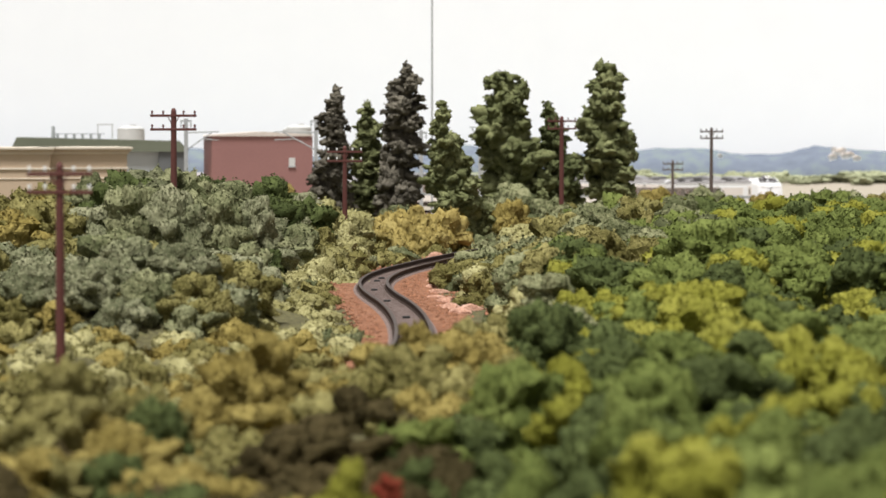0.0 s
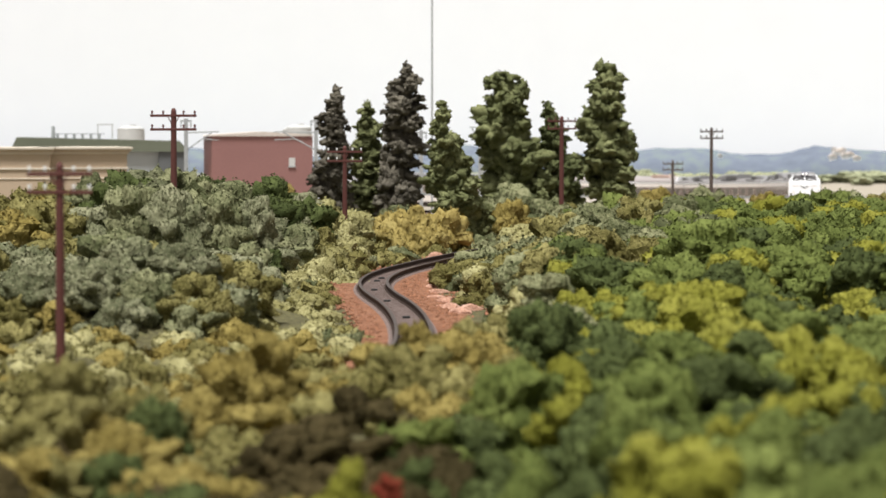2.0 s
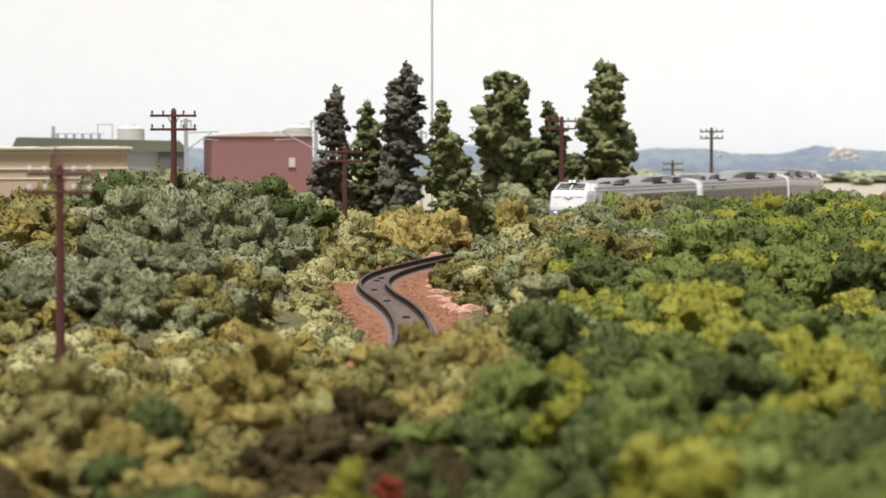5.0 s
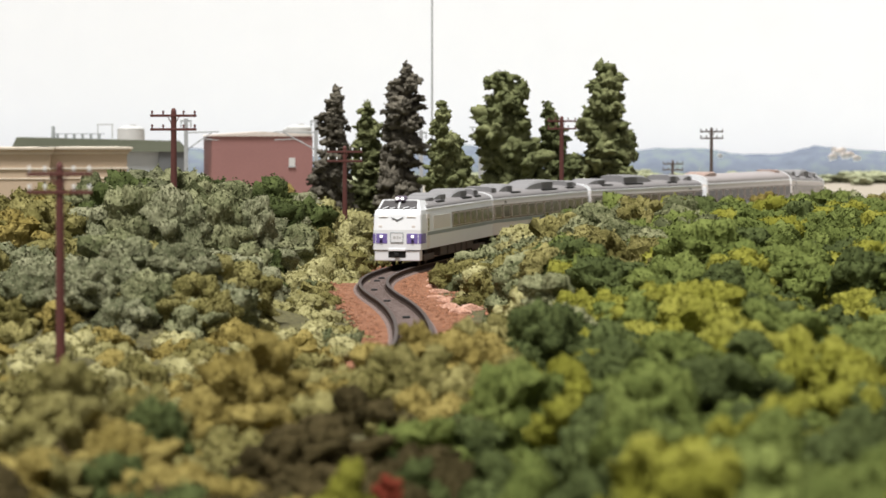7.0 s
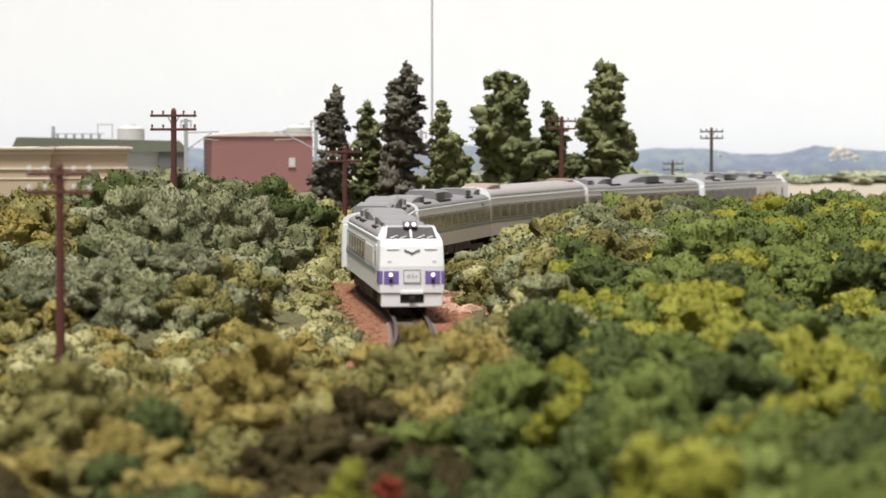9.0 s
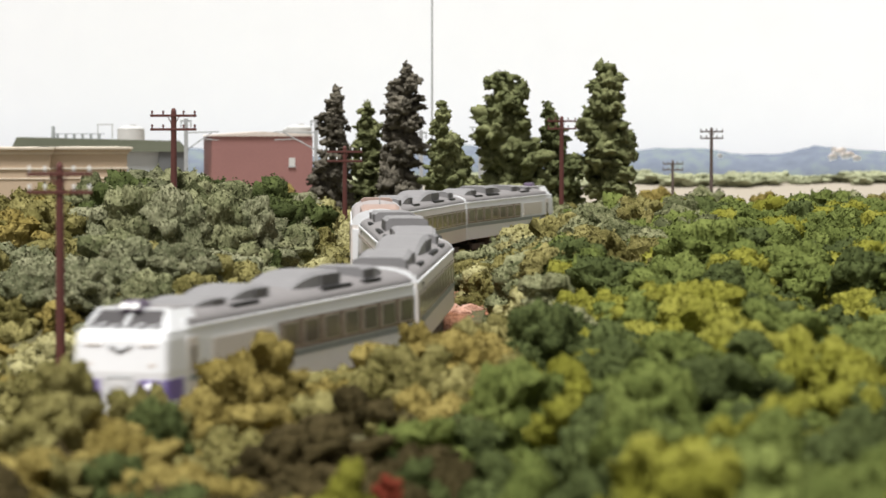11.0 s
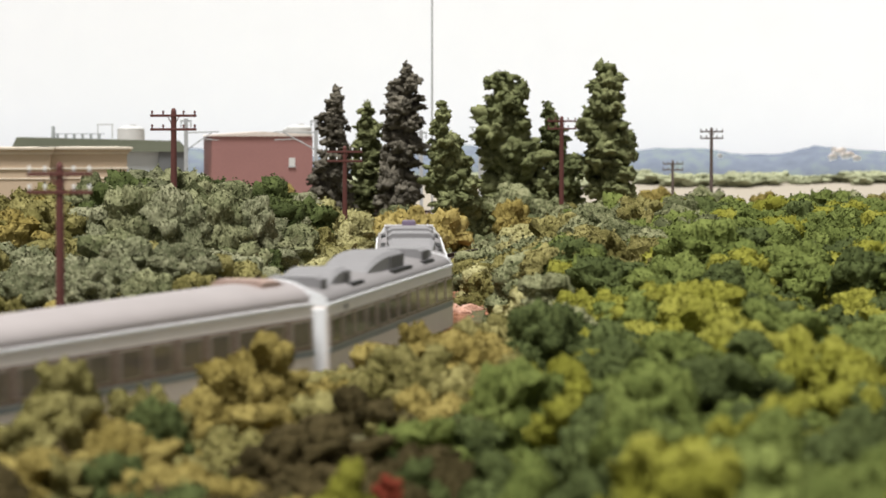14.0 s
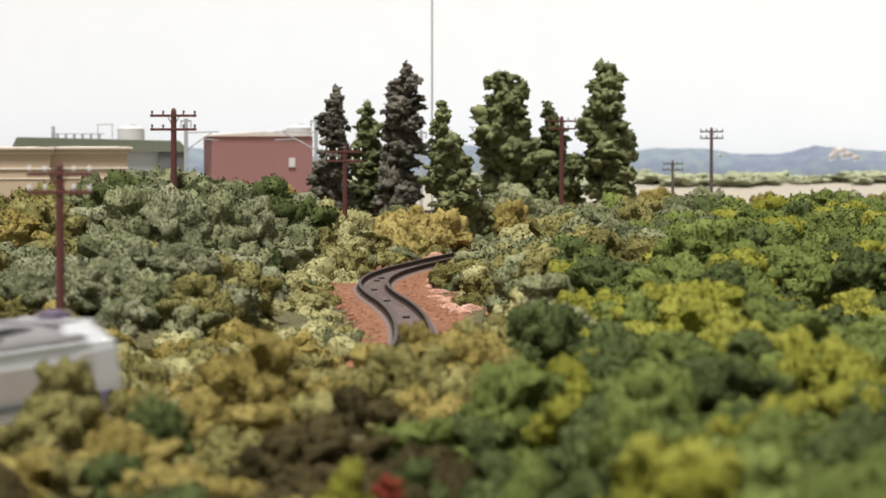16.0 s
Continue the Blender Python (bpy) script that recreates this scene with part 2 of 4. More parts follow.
def grid_sheet(name, xs, ys, zf, material):
    X, Y = np.meshgrid(xs, ys)
    Z = zf(X, Y)
    V = np.stack([X, Y, Z], -1).reshape(-1, 3) * U
    nx, ny = len(xs), len(ys)
    i = np.arange(nx * ny).reshape(ny, nx)
    F = np.stack([i[:-1, :-1], i[:-1, 1:], i[1:, 1:], i[1:, :-1]], -1).reshape(-1, 4)
    me = bpy.data.meshes.new(name)
    me.from_pydata(V.tolist(), [], F.tolist())
    me.materials.append(material)
    me.polygons.foreach_set("use_smooth", [True] * len(F))
    return new(name, me)


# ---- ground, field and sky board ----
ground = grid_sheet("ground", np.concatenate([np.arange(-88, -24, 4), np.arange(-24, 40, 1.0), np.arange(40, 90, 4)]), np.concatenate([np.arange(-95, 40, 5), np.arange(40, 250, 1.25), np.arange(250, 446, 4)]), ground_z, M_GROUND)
tagged(ground, "scenic baseboard with earth painted shade-dark and pale fields", "ground", kind="structure")

bm = bmesh.new()
ring = []
for k in range(41):
    a = k / 40
    x = -90 + 180 * a
    ring.append((x, 446 - 0.0016 * x * x))
loft(bm, [[(x, y, z) for x, y in ring] + [(x, y + 1.2, z) for x, y in ring[::-1]] for z in (-3.0, 72.0)])
tagged(link("backdrop", bm, M_SKY, smooth=False), "plain white sky board behind the layout", "backdrop", kind="structure")


def ridge(xs):
    """Height of the hills along the horizon."""
    return 4.2 + 1.2 * np.exp(-((xs - 33) / 8.0) ** 2) + 1.45 * np.exp(-((xs - 52.5) / 5.5) ** 2) + 0.9 * np.exp(-((xs - 62) / 4.0) ** 2) + 2.2 * np.exp(-((xs + 46) / 15.0) ** 2) + 1.6 * np.exp(-((xs - 4) / 7.0) ** 2) + 0.5 * np.exp(-((xs - 22) / 6.0) ** 2)


def hills():
    rs = np.random.RandomState(3)
    xs = np.arange(-80, 82, 0.8)
    h = ridge(xs)
    h = h + 0.09 * np.sin(xs * 0.9) + 0.05 * rs.randn(len(xs))
    bm = bmesh.new()
    prof = ((0, -0.6), (1.5, 0.35), (4, 0.7), (7, 0.9), (9.5, 1.0), (11.5, 0.9), (12, -0.6))
    rings = []
    for x, t in zip(xs, h):
        y0 = 431 - 0.0016 * x * x
        rings.append([(x, y0 + dy, 1.0 + (t - 1.0) * k + 0.1 * math.sin(x * 1.7 + dy) * (0 < k < 1)) for dy, k in prof])
    loft(bm, rings)
    tagged(link("distant_hills", bm, M_HILL, smooth=True), "low wooded hills on the horizon, haze in their blue-grey colour", "hill", kind="structure")


hills()

def farmhouse(x, y, z, w, h, label):
    t = thing("farmhouse", x, y, z, 8, label, "house", group="houses on the far hill")
    part("wall", bx(-w / 2, w / 2, 0, w * 0.7, -0.6, h, 0.02), M_INSUL, t)
    bm = bmesh.new()
    loft(bm, [[(-w * 0.56, k, h), (w * 0.56, k, h), (0, k, h + w * 0.28)] for k in (-0.1, w * 0.78)])
    part("roof", bm, M_PALE, t)
    part("window", bx(-w * 0.2, w * 0.05, -0.04, 0.02, h * 0.35, h * 0.75), M_GREYW, t)


for x, dy, w, h in ((53.0, 3.4, 1.1, 0.5), (53.8, 4.6, 1.2, 0.6), (54.6, 3.8, 1.0, 0.55), (54.5, 5.6, 1.1, 0.6), (55.4, 4.4, 1.2, 0.5), (56.2, 3.6, 1.0, 0.45), (53.4, 5.8, 0.7, 0.6), (38.0, 5.0, 0.6, 0.4)):
    k = float(np.interp(dy, (0, 1.5, 4, 7, 9.5), (-0.6, 0.35, 0.7, 0.9, 1.0)))
    farmhouse(x, 431 - 0.0016 * x * x + dy, 1.0 + (ridge(x) - 1.0) * k, w, h, "small pale farmhouse on the distant hill")

# ---- foam foliage ----


def geodesic(n):
    """A ball of triangles: each face of an icosahedron split n by n."""
    bm = bmesh.new()
    bmesh.ops.create_icosphere(bm, subdivisions=1, radius=1)
    base = np.array([q.co[:] for q in bm.verts])
    tris = [[q.index for q in p.verts] for p in bm.faces]
    bm.free()
    V, F, seen = [], [], {}

    def vert(p):
        key = tuple(np.round(p, 4))
        if key not in seen:
            seen[key] = len(V)
            V.append(p)
        return seen[key]

    for t in tris:
        a, b, c = base[t]
        g = {(i, j): vert((lambda p: p / np.linalg.norm(p))(a + (b - a) * i / n + (c - a) * j / n)) for i in range(n + 1) for j in range(n + 1 - i)}
        for i in range(n):
            for j in range(n - i):
                F.append((g[i, j], g[i + 1, j], g[i, j + 1]))
                if i + j < n - 1:
                    F.append((g[i + 1, j], g[i + 1, j + 1], g[i, j + 1]))
    return np.array(V), np.array(F)


BALL = {n: geodesic(n) for n in (5, 6, 8)}


def reach(v, centres, radii):
    """How far each direction from the middle runs until it leaves the last of the balls."""
    b = v @ centres.T
    q = b * b - (centres**2).sum(1)[None] + (radii**2)[None]
    return np.where(q > 0, b + np.sqrt(np.maximum(q, 0)), 0).max(1)


def foam(rs, n, lumps=26, knobs=60, ragged=0.08):
    """A piece of torn foam about one unit in radius: lumps, knobs on the lumps, a torn surface."""
    v, f = BALL[n]
    p = rs.randn(lumps, 3)
    p /= np.linalg.norm(p, axis=1)[:, None]
    p *= rs.uniform(0.42, 0.8, (lumps, 1))
    R = rs.uniform(0.14, 0.3, lumps)
    p, R = np.concatenate([p, [[0, 0, 0]]]), np.append(R, 0.46)
    k = rs.randn(knobs, 3)
    k /= np.linalg.norm(k, axis=1)[:, None]
    kc = k * (reach(k, p, R) - 0.02)[:, None]
    r = reach(v, np.concatenate([p, kc]), np.concatenate([R, rs.uniform(0.07, 0.16, knobs)]))
    pits = rs.randn(26, 3)
    pits /= np.linalg.norm(pits, axis=1)[:, None]
    deep = rs.uniform(0.06, 0.2, 26)
    r = r * (1 - (np.exp((v @ pits.T - 1) * rs.uniform(25, 110, 26)) * deep).max(1))
    r = r * (1 + rs.uniform(-ragged, ragged * 1.2, len(v)))
    return v * r[:, None] + rs.uniform(-0.4, 0.4, v.shape) * (1.1 / n), f


def crumbs(rs, ps, n, size, tilt=0.5, lift=0.25, level=0.0):
    """Foam crumbs: small three-sided flakes that stand off the lumps, each tilted its own way."""
    T = np.concatenate([v[f] for v, f in ps if len(f)])
    e1, e2 = T[:, 1] - T[:, 0], T[:, 2] - T[:, 0]
    nr = np.cross(e1, e2)
    area = np.linalg.norm(nr, axis=1) + 1e-9
    nr = nr / area[:, None]
    k = rs.choice(len(T), n, p=area / area.sum())
    a, b = rs.rand(n, 1), rs.rand(n, 1)
    flip = (a + b) > 1
    a, b = np.where(flip, 1 - a, a), np.where(flip, 1 - b, b)
    p = T[k, 0] + a * e1[k] + b * e2[k] + nr[k] * size * lift * rs.rand(n, 1)
    m = nr[k] * (1 - level) + (0, 0, level) + tilt * rs.randn(n, 3)
    m /= np.linalg.norm(m, axis=1)[:, None]
    t = np.cross(m, rs.randn(n, 3))
    t /= np.linalg.norm(t, axis=1)[:, None] + 1e-9
    o = np.cross(m, t)
    z = size * rs.uniform(0.55, 1.3, (n, 1))
    V = np.stack([p + t * z, p - t * z * 0.6 + o * z * 0.9, p - t * z * 0.6 - o * z * 0.9], 1).reshape(-1, 3)
    return V, np.arange(3 * n).reshape(-1, 3)


def join(parts):
    V, F, k = [], [], 0
    for v, f in parts:
        V.append(v)
        F.append(f + k)
        k += len(v)
    return np.concatenate(V), np.concatenate(F)


def bush_shape(seed, n, flakes, size):
    """A foam bush of about one unit in radius and height, standing on z = 0, in a top and three side pieces."""
    rs = np.random.RandomState(seed)
    V, F = foam(rs, n)
    V = V * (1.08, 1.08, 0.8) + (0, 0, 0.34)
    V[:, 2] *= 1.0 / V[:, 2].max()
    F = F[V[F].mean(1)[:, 2] > 0.0]
    C, G = crumbs(rs, [(V, F)], flakes, size, 1.1, 1.3, 0.3)
    V, F = join([(V, F), (C, G)])
    mid = V[F].mean(1)
    sector = 1 + ((np.arctan2(mid[:, 1], mid[:, 0]) + math.pi) / math.tau * 2.999).astype(int)
    sector[mid[:, 2] > 0.72] = 0
    out = []
    for k in range(4):
        f = F[sector == k]
        used, inv = np.unique(f, return_inverse=True)
        out.append((V[used], inv.reshape(-1, 3)))
    return out


def np_mesh(name, V, F, material):
    me = bpy.data.meshes.new(name)
    me.vertices.add(len(V))
    me.vertices.foreach_set("co", (V * U).astype(np.float32).ravel())
    n = len(F)
    me.loops.add(3 * n)
    me.loops.foreach_set("vertex_index", F.astype(np.int32).ravel())
    me.polygons.add(n)
    me.polygons.foreach_set("loop_start", np.arange(0, 3 * n, 3, dtype=np.int32))
    me.update(calc_edges=True)
    me.materials.append(material)
    return me


FINE = [bush_shape(100 + i, 8, 1700, 0.033) for i in range(8)]
COARSE = [bush_shape(200 + i, 6, 850, 0.042) for i in range(8)]
FAR_ALL = [join(bush_shape(300 + i, 5, 60, 0.08)) for i in range(7)]
LOW_ALL = [join(bush_shape(400 + i, 5, 560, 0.05)) for i in range(8)]
FINE_ALL, COARSE_ALL = [join(b) for b in FINE], [join(b) for b in COARSE]
LABELS = {
    "dark": "dark green clump foliage bush on the hillside", "grey": "grey-green clump foliage bush with top light in its pale tips", "green": "mid green clump foliage bush among others",
    "lime": "bright yellow-green clump foliage bush", "olive": "olive brown-green clump foliage bush", "ochre": "ochre autumn-coloured clump foliage bush", "straw": "pale straw-green clump foliage bush", "gold": "golden yellow clump foliage bush by the curve", "shade_brown": "dark brown clump foliage bush with shade in its colour", "rust": "small rust-red clump foliage bush", "moss": "moss green clump foliage bush", "haze": "pale distant scrub bush",
}
SHARED = {}


def bush(x, y, top, rad, kind, var, turn, fine=True, z=None):
    """One bush as a thing of its own; its crown reaches the height top."""
    key = (var, kind, fine)
    if key not in SHARED:
        SHARED[key] = [np_mesh("clump", V, F, LEAF[kind]) for V, F in (FINE if fine else COARSE)[var]]
    g = float(ground_z(np.array([x]), np.array([y]))[0]) if z is None else z
    ob = new("bush")
    ob.empty_display_size = 0.004
    for me in SHARED[key]:
        new("clump", me).parent = ob
    hgt = min(max(top - g, 1.15 * rad), 1.7 * rad)
    g = top - hgt
    ob.matrix_basis = pose(x * U, y * U, g * U, 0, 0, turn) @ Matrix.Diagonal((rad, rad, hgt, 1))
    tagged(ob, LABELS[kind], "bush", group="foam bushes")
    return ob


def plant_field():
    """Bushes over the whole layout: a canopy height and a mix of colours for each stretch of the plan."""
    rs = np.random.RandomState(11)
    spots = []
    y = 43.0
    while y < 238:
        step = 1.72 + 0.0056 * (y - 43)
        half = 0.144 * y + 1.6
        xs = np.arange(-half, half, step)
        xs = xs + rs.uniform(-0.45, 0.45, len(xs)) * step
        ys = y + rs.uniform(-0.5, 0.5, len(xs)) * step
        spots += list(zip(xs, ys))
        y += step * 0.92
    P = np.array(spots)
    dist, _ = line_distance(P[:, 0], P[:, 1])
    gz = ground_z(P[:, 0], P[:, 1])
    mound = 0.6 * wob(P[:, 0], P[:, 1], 0.9, 21) + 0.5 * wob(P[:, 0], P[:, 1], 0.35, 22)
    tone = wob(P[:, 0], P[:, 1], 0.7, 23)
    near = (S > 0) & (S < 75)
    open_line = (S > -130) & (S < 75)
    bag = {}
    singles = 0
    for (x, y), d, g, w, q0 in zip(P, dist, gz, mound, tone):
        a = x / y
        track_x = float(np.interp(-y, -TY[open_line], TX[open_line]))
        u = rs.rand()
        q = q0 * 0.6 + rs.uniform(-0.6, 0.6)
        big = rs.rand() < 0.42
        tall = (rs.uniform(1.5, 2.1) if big else rs.uniform(0.7, 1.25)) + 0.45 * w
        wide = 1.12 if big else 0.95
        front = y < 98 and a < 0.016 and (y < 84 or x > -12) and y < float(np.interp(x, TX[near][::-1], TY[near][::-1])) + (30 if x > -1.2 else 0)
        if x > track_x and not front:
            if d < (4.3 if 95 < y < 190 else 3.0):
                continue
            kind = "lime" if q > (0.36 if y < 72 else 0.2 if a > 0.075 else 0.34) else "green" if q > -0.3 else "dark"
            if y > 150 and u < 0.4:
                kind = "moss" if a < 0.09 else "green"
            elif y > 135 and u < 0.6:
                kind = "olive" if a < 0.07 else "lime" if y > 200 and u < 0.5 else "green"
            if 86 < y < 108 and a < 0.03:
                kind = "ochre" if u < 0.45 else "olive"
            elif 105 < y and a < 0.036:
                kind = "straw" if u < 0.22 else "olive" if u < 0.6 else "moss"
        elif front or y < float(np.interp(x, TX[near][::-1], TY[near][::-1])):
            if d < 2.8:
                continue
            tall = max(0.75, tall * (0.72 if y < 88 else 0.8))
            kind = "ochre" if q > 0.05 else "olive"
            # shade under the ochre crest is painted in by the dark kinds here
            if y < 80 and a > -0.062:
                kind = "shade_brown" if u < 0.55 and x < 0.5 else "dark" if u < 0.92 else "green"
                tall -= 0.2
            elif y < 79:
                kind = "shade_brown" if u < 0.4 else "olive" if u < 0.75 else "dark" if u < 0.85 else "ochre"
        elif y < 118:
            if d < 2.5:
                continue
            tall = rs.uniform(0.5, 1.0) + 0.2 * w
            kind = "ochre" if u < 0.35 else "straw" if u < 0.75 else "olive"
        elif y < 142 and x < -7.9:
            tall = tall + 0.1
            kind = "grey" if q > -0.3 else "moss"
            if u < 0.2:
                kind = "olive"
        elif x < -8.5 and y < 172:
            tall = tall + 0.2
            wide *= 1.15
            kind = "moss" if q > 0.05 else "grey" if q > -0.35 else "dark"
            if a < -0.117:
                kind = "olive" if u < 0.7 else "ochre"
        elif y < 166:
            if d < 2.6:
                continue
            tall = rs.uniform(0.4, 0.85) + 0.15 * w
            kind = "straw" if u < 0.5 else "olive" if u < 0.68 else "moss"
        elif y < 206 and a < -0.029:
            if d < 2.4:
                continue
            tall = tall + 0.1
            wide *= 1.1
            kind = "grey" if q > 0.25 else "moss" if q > -0.35 else "dark"
            if a > -0.043:
                kind = "straw" if u < 0.6 else "olive"
        else:
            if d < 2.6:
                continue
            tall = 0.8 + 0.3 * w
            kind = "olive" if u < 0.5 else "moss"
        tall = max(tall, 0.45)
        rad = wide * rs.uniform(1.05, 1.4) * (1.0 + 0.0034 * (y - 43))
        low = tall < 1.0
        if low:
            rad *= 0.8
        var, turn = rs.randint(0, 8), rs.uniform(0, 360)
        inside = -0.15 < a < 0.15
        if not low and inside and 60 < y < 150 and singles < 285 and rs.rand() < 0.6:
            singles += 1
            bush(x, y, g + tall, rad, kind, var, turn, y < 120, g)
            continue
        V, F = (LOW_ALL if low or not inside else FINE_ALL if 60 < y < 132 else COARSE_ALL)[var]
        c, s = math.cos(radians(turn)), math.sin(radians(turn))
        W = np.stack([(V[:, 0] * c - V[:, 1] * s) * rad + x, (V[:, 0] * s + V[:, 1] * c) * rad + y, (V[:, 2] - 1) * max(tall, 1.15 * rad) + g + tall], 1)
        bag.setdefault(kind, []).append((W, F))
    for kind, ps in bag.items():
        V, F = join(ps)
        ob = new("undergrowth", np_mesh("undergrowth", V, F, LEAF[kind]))
        tagged(ob, LABELS[kind].replace(" bush", " undergrowth"), "undergrowth", kind="stuff")


plant_field()

# bushes that stand out by themselves, stretch by stretch: x, y, top, radius, colour


def bushes(rows, first, fine):
    for n, (x, y, top, rad, kind) in enumerate(rows):
        bush(x, y, top, rad, kind, (n + first) % 7, 47.0 * (n + first), fine)


bushes((
    (-4.55, 82, 3.0, 1.05, "ochre"), (-4.9, 81.5, 2.5, 1.75, "ochre"), (-5.9, 80.5, 1.7, 1.1, "ochre"), (-4.3, 79, 1.4, 1.2, "ochre"), (-8.65, 72, 3.05, 0.9, "olive"), (-9.1, 71, 2.3, 1.35, "olive"), (-9.8, 67, 1.9, 0.9, "ochre"), (-8.0, 66, 1.5, 0.9, "olive"),
    (-0.7, 95, 2.45, 0.7, "ochre"), (1.0, 98, 2.4, 1.0, "olive"), (-1.5, 90, 2.15, 1.3, "ochre"), (0.2, 91, 2.3, 1.3, "ochre"), (1.4, 90, 2.0, 1.2, "ochre"), (-0.4, 87, 1.7, 1.2, "olive"), (2.2, 103, 2.2, 1.1, "olive"),
), 0, True)
bushes((
    (-2.6, 78, 1.25, 1.1, "shade_brown"), (-1.4, 77, 1.35, 1.1, "olive"), (0.3, 77, 1.2, 1.2, "shade_brown"), (-1.86, 60, 1.95, 0.85, "lime"), (-0.98, 58.5, 1.82, 0.3, "rust"), (-7.3, 79, 1.85, 1.2, "olive"), (-6.7, 75, 1.9, 0.85, "dark"), (-7.6, 74.5, 1.5, 1.2, "ochre"), (-6.9, 66, 1.5, 0.9, "dark"), (-3.2, 63, 0.9, 0.9, "ochre"), (-0.6, 66, 1.35, 1.0, "dark"), (1.5, 66, 1.5, 1.1, "dark"),
), 3, True)
bushes((
    (-2.3, 203, 3.3, 2.0, "gold"), (0.1, 205, 3.1, 1.8, "gold"), (-4.2, 203, 2.6, 1.6, "gold"), (-1.0, 200, 2.3, 1.5, "gold"), (-6.4, 183, 3.5, 1.4, "straw"), (-7.6, 181, 3.9, 1.6, "straw"), (-5.9, 179, 2.2, 1.1, "straw"), (-6.9, 177, 2.7, 1.3, "olive"), (-8.6, 178, 3.6, 1.5, "grey"),
), 5, False)
bushes((
    (-12.3, 146, 5.7, 1.7, "grey"), (-14.2, 146, 5.6, 1.7, "moss"), (-10.6, 148, 5.3, 1.6, "moss"), (-9.2, 152, 5.0, 1.5, "grey"), (-17.0, 151, 6.1, 1.5, "moss"), (-15.6, 149, 5.7, 1.4, "dark"),
    (-12.4, 122, 3.3, 1.5, "grey"), (-11.0, 121, 2.9, 1.3, "moss"), (-13.9, 122, 3.0, 1.4, "grey"), (-9.6, 122, 2.7, 1.3, "olive"), (-8.6, 120, 2.1, 1.1, "olive"), (-12.2, 116, 2.0, 1.3, "grey"),
), 2, True)
bushes((
    (4.6, 213, 3.5, 1.4, "ochre"), (4.4, 230, 4.3, 2.4, "moss"), (7.5, 228, 3.4, 2.2, "moss"), (3.0, 216, 2.4, 1.5, "moss"), (16.9, 252, 3.6, 1.5, "ochre"), (20.6, 252, 3.7, 2.0, "moss"), (24.0, 236, 3.5, 1.4, "ochre"), (12.2, 224, 3.2, 1.8, "olive"),
    (31.2, 244, 3.4, 1.8, "moss"), (34.5, 250, 3.2, 1.8, "olive"), (29.3, 240, 2.6, 1.5, "olive"), (-13.3, 270, 3.5, 0.9, "gold"), (-8.0, 240, 2.8, 2.2, "moss"), (-3.5, 232, 2.6, 2.2, "moss"), (-12, 225, 3.0, 2.0, "olive"),
), 6, False)


def far_scrub():
    rs = np.random.RandomState(8)
    ps = []
    for _ in range(150):
        x, y = rs.uniform(-62, 72), rs.uniform(410, 429)
        y -= 0.0016 * x * x
        V, F = FAR_ALL[rs.randint(0, 7)]
        r = rs.uniform(1.6, 4.0)
        h = rs.uniform(0.7, 1.6)
        g = float(ground_z(np.array([x]), np.array([y]))[0])
        ps.append((np.stack([V[:, 0] * r + x, V[:, 1] * r + y, V[:, 2] * h + g], 1), F))
    V, F = join(ps)
    tagged(new("scrub", np_mesh("scrub", V, F, LEAF["haze"])), "scrub along the far field, haze in its pale colour", "scrub", kind="stuff")


far_scrub()


